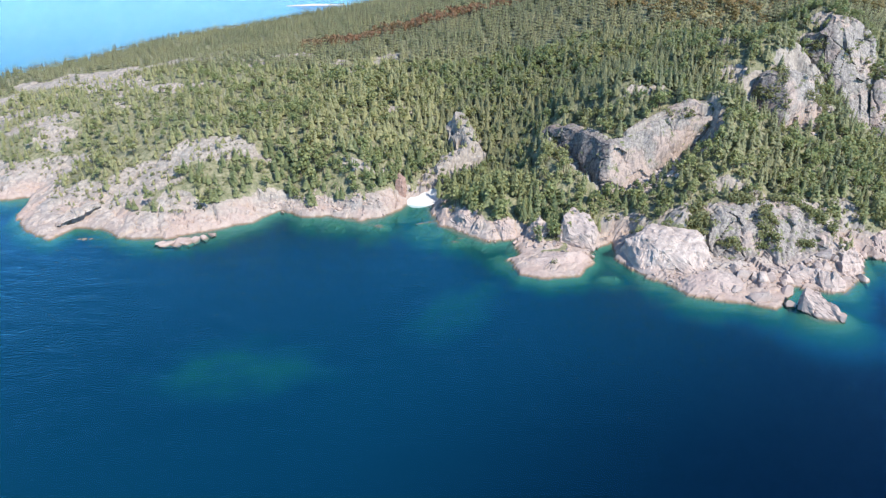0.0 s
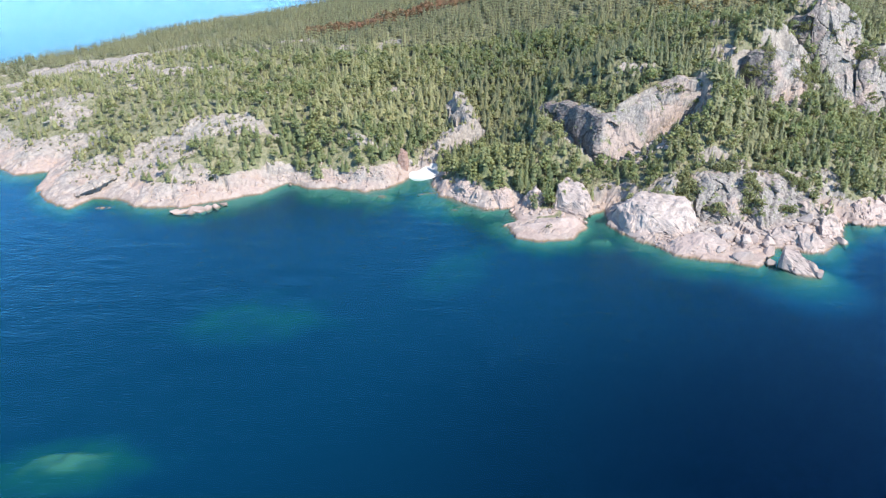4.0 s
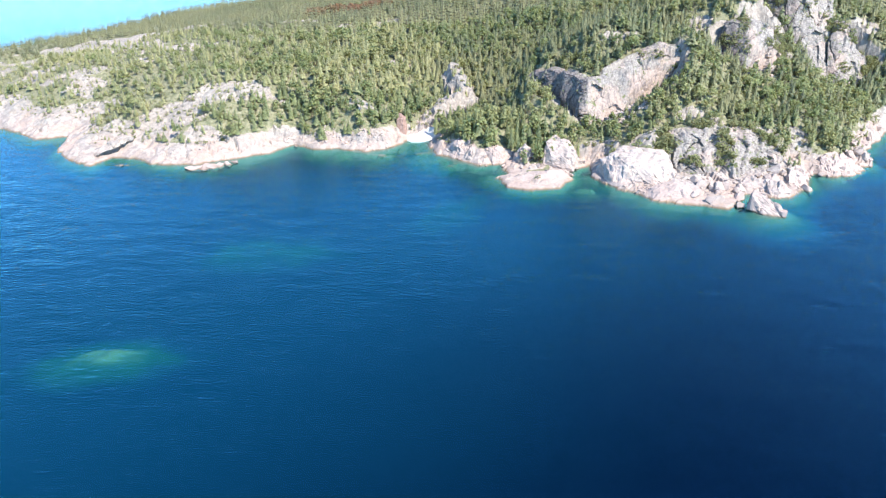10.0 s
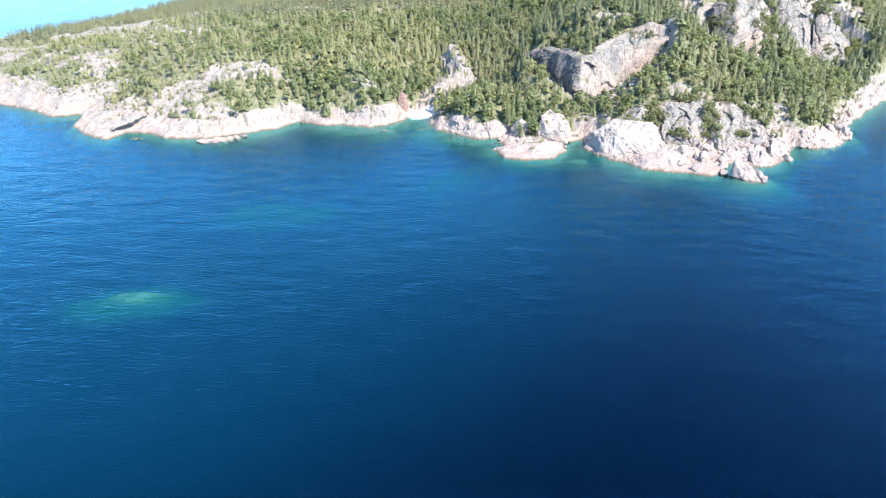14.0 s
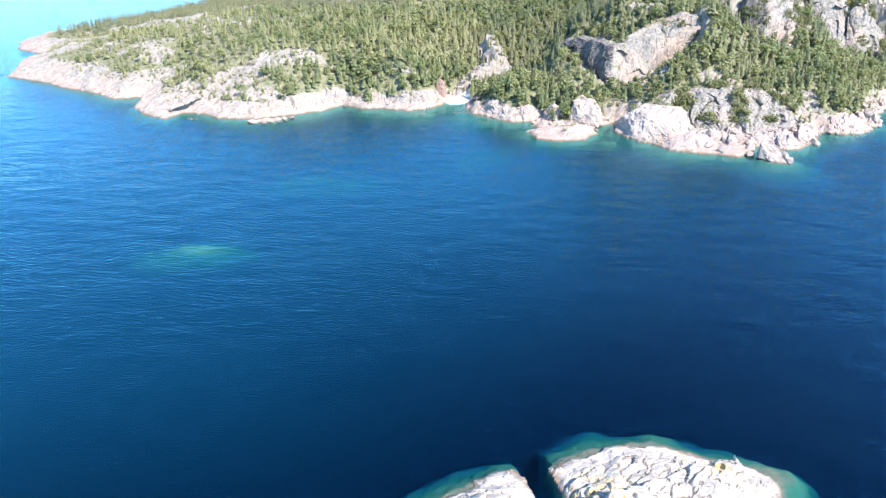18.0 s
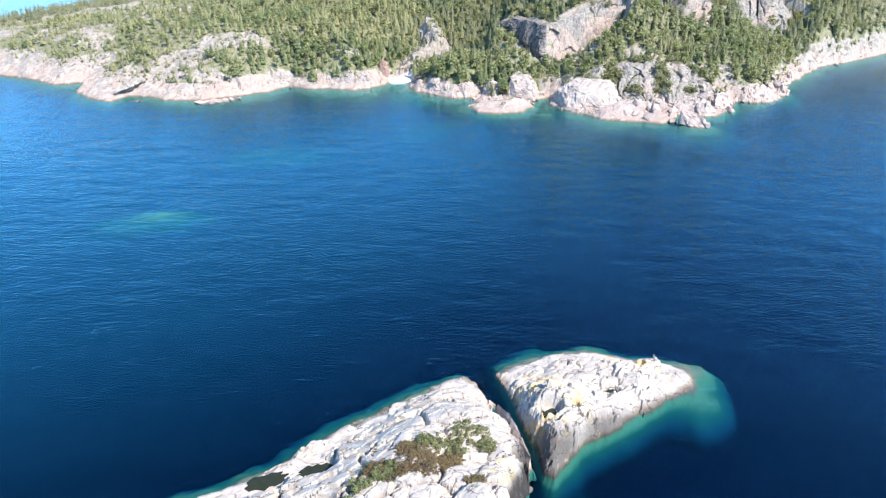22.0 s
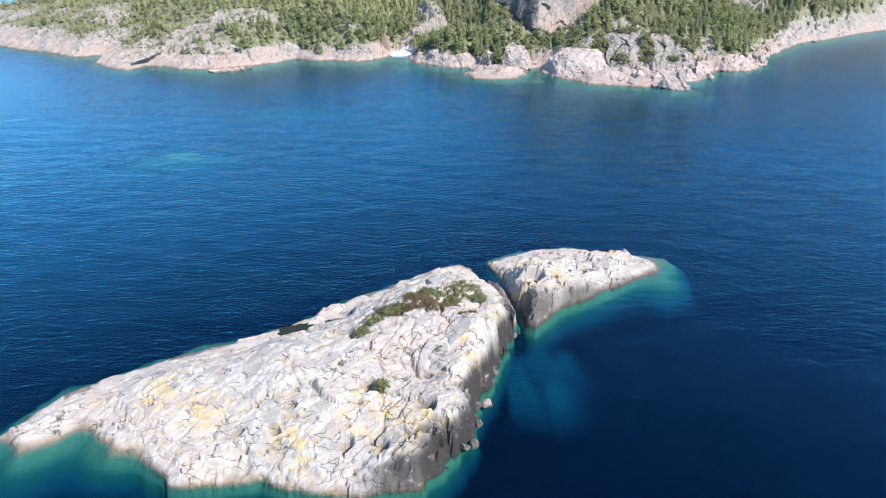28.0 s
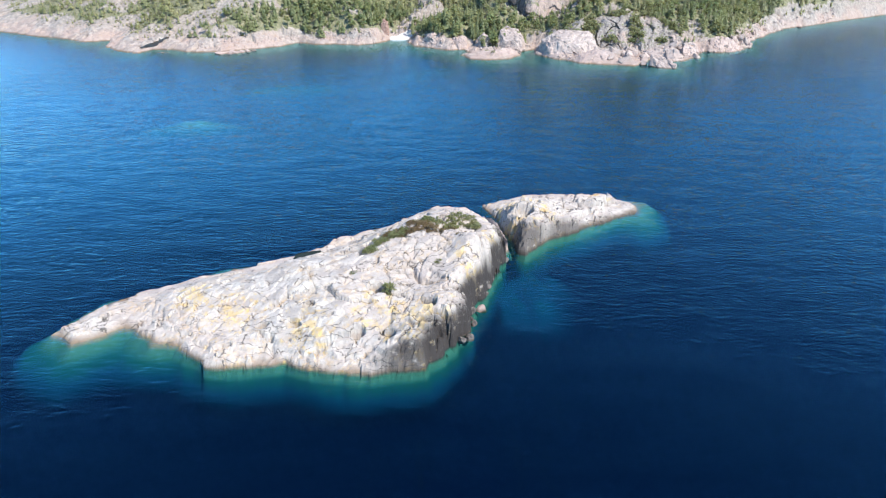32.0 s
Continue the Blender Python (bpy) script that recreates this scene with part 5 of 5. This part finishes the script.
def patch(name, spots_, count, tall, material, label, seed, wide=1.3):
    r = random.Random(seed)
    rows = []
    for cx, cy, rad in spots_:
        for _ in range(int(count * rad)):
            a, q = r.random() * 6.283, rad * math.sqrt(r.random())
            px, py = cx + q * math.cos(a) * 1.2, cy + q * math.sin(a) * 0.9
            s = tall * (0.5 + 0.7 * r.random())
            rows.append((px, py, isle_z(main_isle, px, py) - 0.05, r.random() * 6.28, s * wide, s))
    rows = np.array(rows)
    shape = broadleaf(seed, 1.0, 0.8, 34, 0.1)
    co, f = scatter(shape[2], shape[3], rows)
    thing(name, array_mesh(name, co, f, flat=True), material, label, "plants", kind="stuff")


patch("shrub_patch", [(3.6, -56.6, 2.8), (0, -60, 2.6), (6.8, -59, 1.4), (-10, -67.5, 1.8), (-14, -69, 1.8), (-16, -73, 1.3), (-20, -72, 1.4), (-10.8, -87.3, 1.1), (-4, -60, 1.6)], 26, 0.7, SHRUB, "low green shrubs in a hollow on the islet", 71)
patch("heath_patch", [(-3, -65.7, 3.2), (-6, -62.5, 2.4), (-8.8, -67, 2.2), (4.2, -69.4, 1.0), (0, -62.5, 2.0), (-12, -66, 1.6)], 40, 0.36, HEATH, "russet heath and grass mat on the islet's crown", 72, 2.6)
patch("grass_tuft", [(-13.8, -64.8, 1.2), (-18, -82, 0.8), (-1, -78, 0.6), (-5, -61, 2.0)], 18, 0.35, SHRUB, "olive grass tufts in rock cracks", 73)


def pool_material():
    m = Nodes("pool_water")
    return m.surface(m.mix(m.noise(0.8, 3), (0.012, 0.016, 0.012), (0.03, 0.035, 0.022)), 0.12)


POOL = pool_material()


def rock_pool(x, y, rx, ry, turn, isle, seed):
    """A dark, still pool lying in a hollow of the rock."""
    r = random.Random(seed)
    ring = [(rx * (0.75 + 0.45 * r.random()) * math.cos(a), ry * (0.75 + 0.45 * r.random()) * math.sin(a)) for a in np.linspace(0, 2 * math.pi, 22, endpoint=False)]
    bm = bmesh.new()
    top = bm.faces.new([bm.verts.new((px, py, 0)) for px, py in ring])
    bmesh.ops.extrude_face_region(bm, geom=[top])
    for v in list(bm.verts)[22:]:
        v.co.z -= 0.6
    bmesh.ops.recalc_face_normals(bm, faces=bm.faces[:])
    me = bpy.data.meshes.new("rock_pool")
    bm.to_mesh(me)
    bm.free()
    ob = thing("rock_pool", me, POOL, "still dark water pool in a hollow of the islet", "pool", "rock pools")
    ob.matrix_world = pose(x, y, isle_z(isle, x, y) + 0.28, 0, 0, turn)


rock_pool(-23.5, -59.8, 3.1, 1.7, 20, main_isle, 1)
rock_pool(-32, -62.5, 3.6, 1.6, 28, main_isle, 2)
rock_pool(-20.2, -71.5, 2.2, 1.1, 25, main_isle, 3)
rock_pool(19.2, -45.8, 1.4, 2.4, 5, east_isle, 4)
rock_pool(33, -36.8, 1.3, 0.7, 10, east_isle, 5)
crag([(8.5, -41.8, -2), (14.1, -58.3, -2), (15.8, -57.2, -2), (10.4, -41.6, -2), (9.3, -42.0, 2.2), (11.2, -46.6, 4.2), (12.8, -51.4, 4.0), (14.6, -56.1, 2.4), (11.5, -49.7, 3.4)],
     "thin tan rock rib standing in the cleft between the islets", 11, 0.25, "rock_rib")
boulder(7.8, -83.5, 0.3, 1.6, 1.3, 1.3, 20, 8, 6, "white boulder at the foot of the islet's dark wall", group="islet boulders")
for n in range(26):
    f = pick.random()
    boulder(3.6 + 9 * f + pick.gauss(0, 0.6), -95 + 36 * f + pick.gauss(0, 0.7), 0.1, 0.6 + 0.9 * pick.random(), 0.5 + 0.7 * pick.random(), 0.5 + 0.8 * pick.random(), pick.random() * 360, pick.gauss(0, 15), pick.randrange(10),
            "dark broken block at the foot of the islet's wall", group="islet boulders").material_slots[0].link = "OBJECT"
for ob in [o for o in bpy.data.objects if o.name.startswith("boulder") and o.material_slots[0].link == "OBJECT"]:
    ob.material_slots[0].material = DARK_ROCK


# ---- cliff faces ----
CLIFF_POINTS = []


def cliff_face(spec, seed, label, side=0.6, blush=0.0, rough=1.0):
    """A jointed rock wall from foot to crest, with ledges, clefts and an uneven top that runs back into the hill."""
    foot, crest = np.array(spec[0], float), np.array(spec[1], float)
    mid = (foot + crest) / 2
    at = np.concatenate([[0], np.cumsum(np.hypot(*np.diff(mid[:, :2], axis=0).T))])
    u = np.linspace(0, at[-1], max(12, int(at[-1] / 0.6)))
    lower, upper = (np.stack([np.interp(u, at, line[:, k]) for k in range(3)], -1) for line in (foot, crest))
    for line in (lower, upper):
        for _ in range(10):
            line[1:-1] = (line[:-2] + 2 * line[1:-1] + line[2:]) / 4
    lower[:, 2] -= 2.5
    upper[:, 2] += 1.6 * fbm(u * 0.16, u * 0 + seed, 3, seed) * smooth(0, 6, u) * smooth(u[-1], u[-1] - 6, u)
    tang = np.gradient((lower + upper)[:, :2], axis=0)
    out = np.stack([tang[:, 1], -tang[:, 0]], -1)
    out /= np.linalg.norm(out, axis=1)[:, None] + 1e-9
    high = float((upper - lower)[:, 2].max())
    rows, cap = max(8, int(high / 0.6)), 9
    v = np.concatenate([np.linspace(0, 1, rows), np.full(cap, 1.0)])
    over = np.concatenate([np.zeros(rows), np.linspace(1 / cap, 1, cap)])
    uu, vv = np.meshgrid(u, v)
    back = np.meshgrid(u, over)[1]
    z = lower[None, :, 2] * (1 - vv) + upper[None, :, 2] * vv
    bulge = 1.4 * np.sin(np.pi * np.minimum(vv, 0.97) ** 0.8)
    push = bulge + rough * (blocks(uu, z, 7.5, 66, 1.5, seed, 0.26, 1.0, 0.8, 0.05) + 0.45 * blocks(uu, z, 2.6, 52, 1.4, seed + 9, 0.3, 0.55, 0.5, 0.09) + 2.0 * fbm(uu * 0.08, z * 0.07, 4, seed + 3))
    push = push * (1 - 0.6 * back) - back * 10.0
    z = z + 1.3 * np.sin(np.pi * back * 0.8) + 0.5 * fbm(uu * 0.4, back * 5, 3, seed + 5) * (back > 0) - 3.0 * back**3
    x = lower[None, :, 0] * (1 - vv) + upper[None, :, 0] * vv + out[None, :, 0] * push
    y = lower[None, :, 1] * (1 - vv) + upper[None, :, 1] * vv + out[None, :, 1] * push
    co = np.stack([x, y, z], -1).reshape(-1, 3)
    i = np.arange(co.shape[0]).reshape(uu.shape)
    quads = np.stack([i[:-1, :-1], i[:-1, 1:], i[1:, 1:], i[1:, :-1]], -1).reshape(-1, 4)
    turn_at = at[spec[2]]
    # darkens the wall west of its corner: varnish, plus shade painted into the colour
    fields = {"stain_shade": side * smooth(1.5, -1.5, uu - turn_at + 1.5 * fbm(uu * 0.2, z * 0.2, 3, seed)) * (1 - back), "pink": blush * smooth(-2, 4, uu - turn_at) * smooth(0.95, 0.3, vv)}
    CLIFF_POINTS.append((co.reshape(uu.shape + (3,)), uu))
    thing("cliff", array_mesh("cliff", co, quads, fields, flat=True), CLIFF_ROCK, label, "cliff", "cliffs above the shore", "structure")


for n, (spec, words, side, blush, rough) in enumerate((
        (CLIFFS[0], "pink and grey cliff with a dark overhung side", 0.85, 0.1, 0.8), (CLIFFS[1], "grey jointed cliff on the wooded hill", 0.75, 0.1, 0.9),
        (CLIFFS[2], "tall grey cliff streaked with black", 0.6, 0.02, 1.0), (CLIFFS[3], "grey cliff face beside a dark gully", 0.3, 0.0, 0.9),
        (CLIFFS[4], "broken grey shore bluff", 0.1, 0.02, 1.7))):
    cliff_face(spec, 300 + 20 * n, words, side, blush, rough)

# bushes and small trees rooted on the cliffs' ledges
rows = []
for n, (grid, along) in enumerate(CLIFF_POINTS):
    r = np.random.default_rng(900 + n)
    h, w = along.shape
    i, j = r.integers(int(h * 0.25), h - 1, 900), r.integers(2, w - 2, 900)
    p = grid[i, j]
    want = value_noise(p[:, 0] * 0.13, p[:, 2] * 0.13 + p[:, 1] * 0.05, 400 + n) > (0.68, 0.62, 0.68, 0.66, 0.5)[n]
    p = p[want]
    s = r.uniform(0.5, 1.3, len(p)) * (1, 1, 1.2, 1.2, 1.6)[n]
    rows.append(np.column_stack([p, r.uniform(0, 6.28, len(p)), s, s]))
rows = np.concatenate(rows)
rows[:, 2] -= 0.4
stand("cliff_bushes", SHRUBS, rows, SHRUB, "green bushes rooted on the ledges of the cliffs", "shrubs")

# the pale spit beyond the headland
sxs, sys_ = np.linspace(-50, 50, 40), np.linspace(-9, 9, 12)
sgx, sgy = np.meshgrid(sxs, sys_)
spit = thing("far_spit", sheet_mesh("far_spit", sxs, sys_, 2.2 * (1 - np.hypot(sgx / 50, sgy / 9)) + 0.6 * fbm(sgx * 0.2, sgy * 0.2, 3, 8)), PEBBLE, "low white spit far beyond the headland", "spit", kind="structure")
spit.matrix_world = pose(-310, 1112, 0, 0, 0, 18)
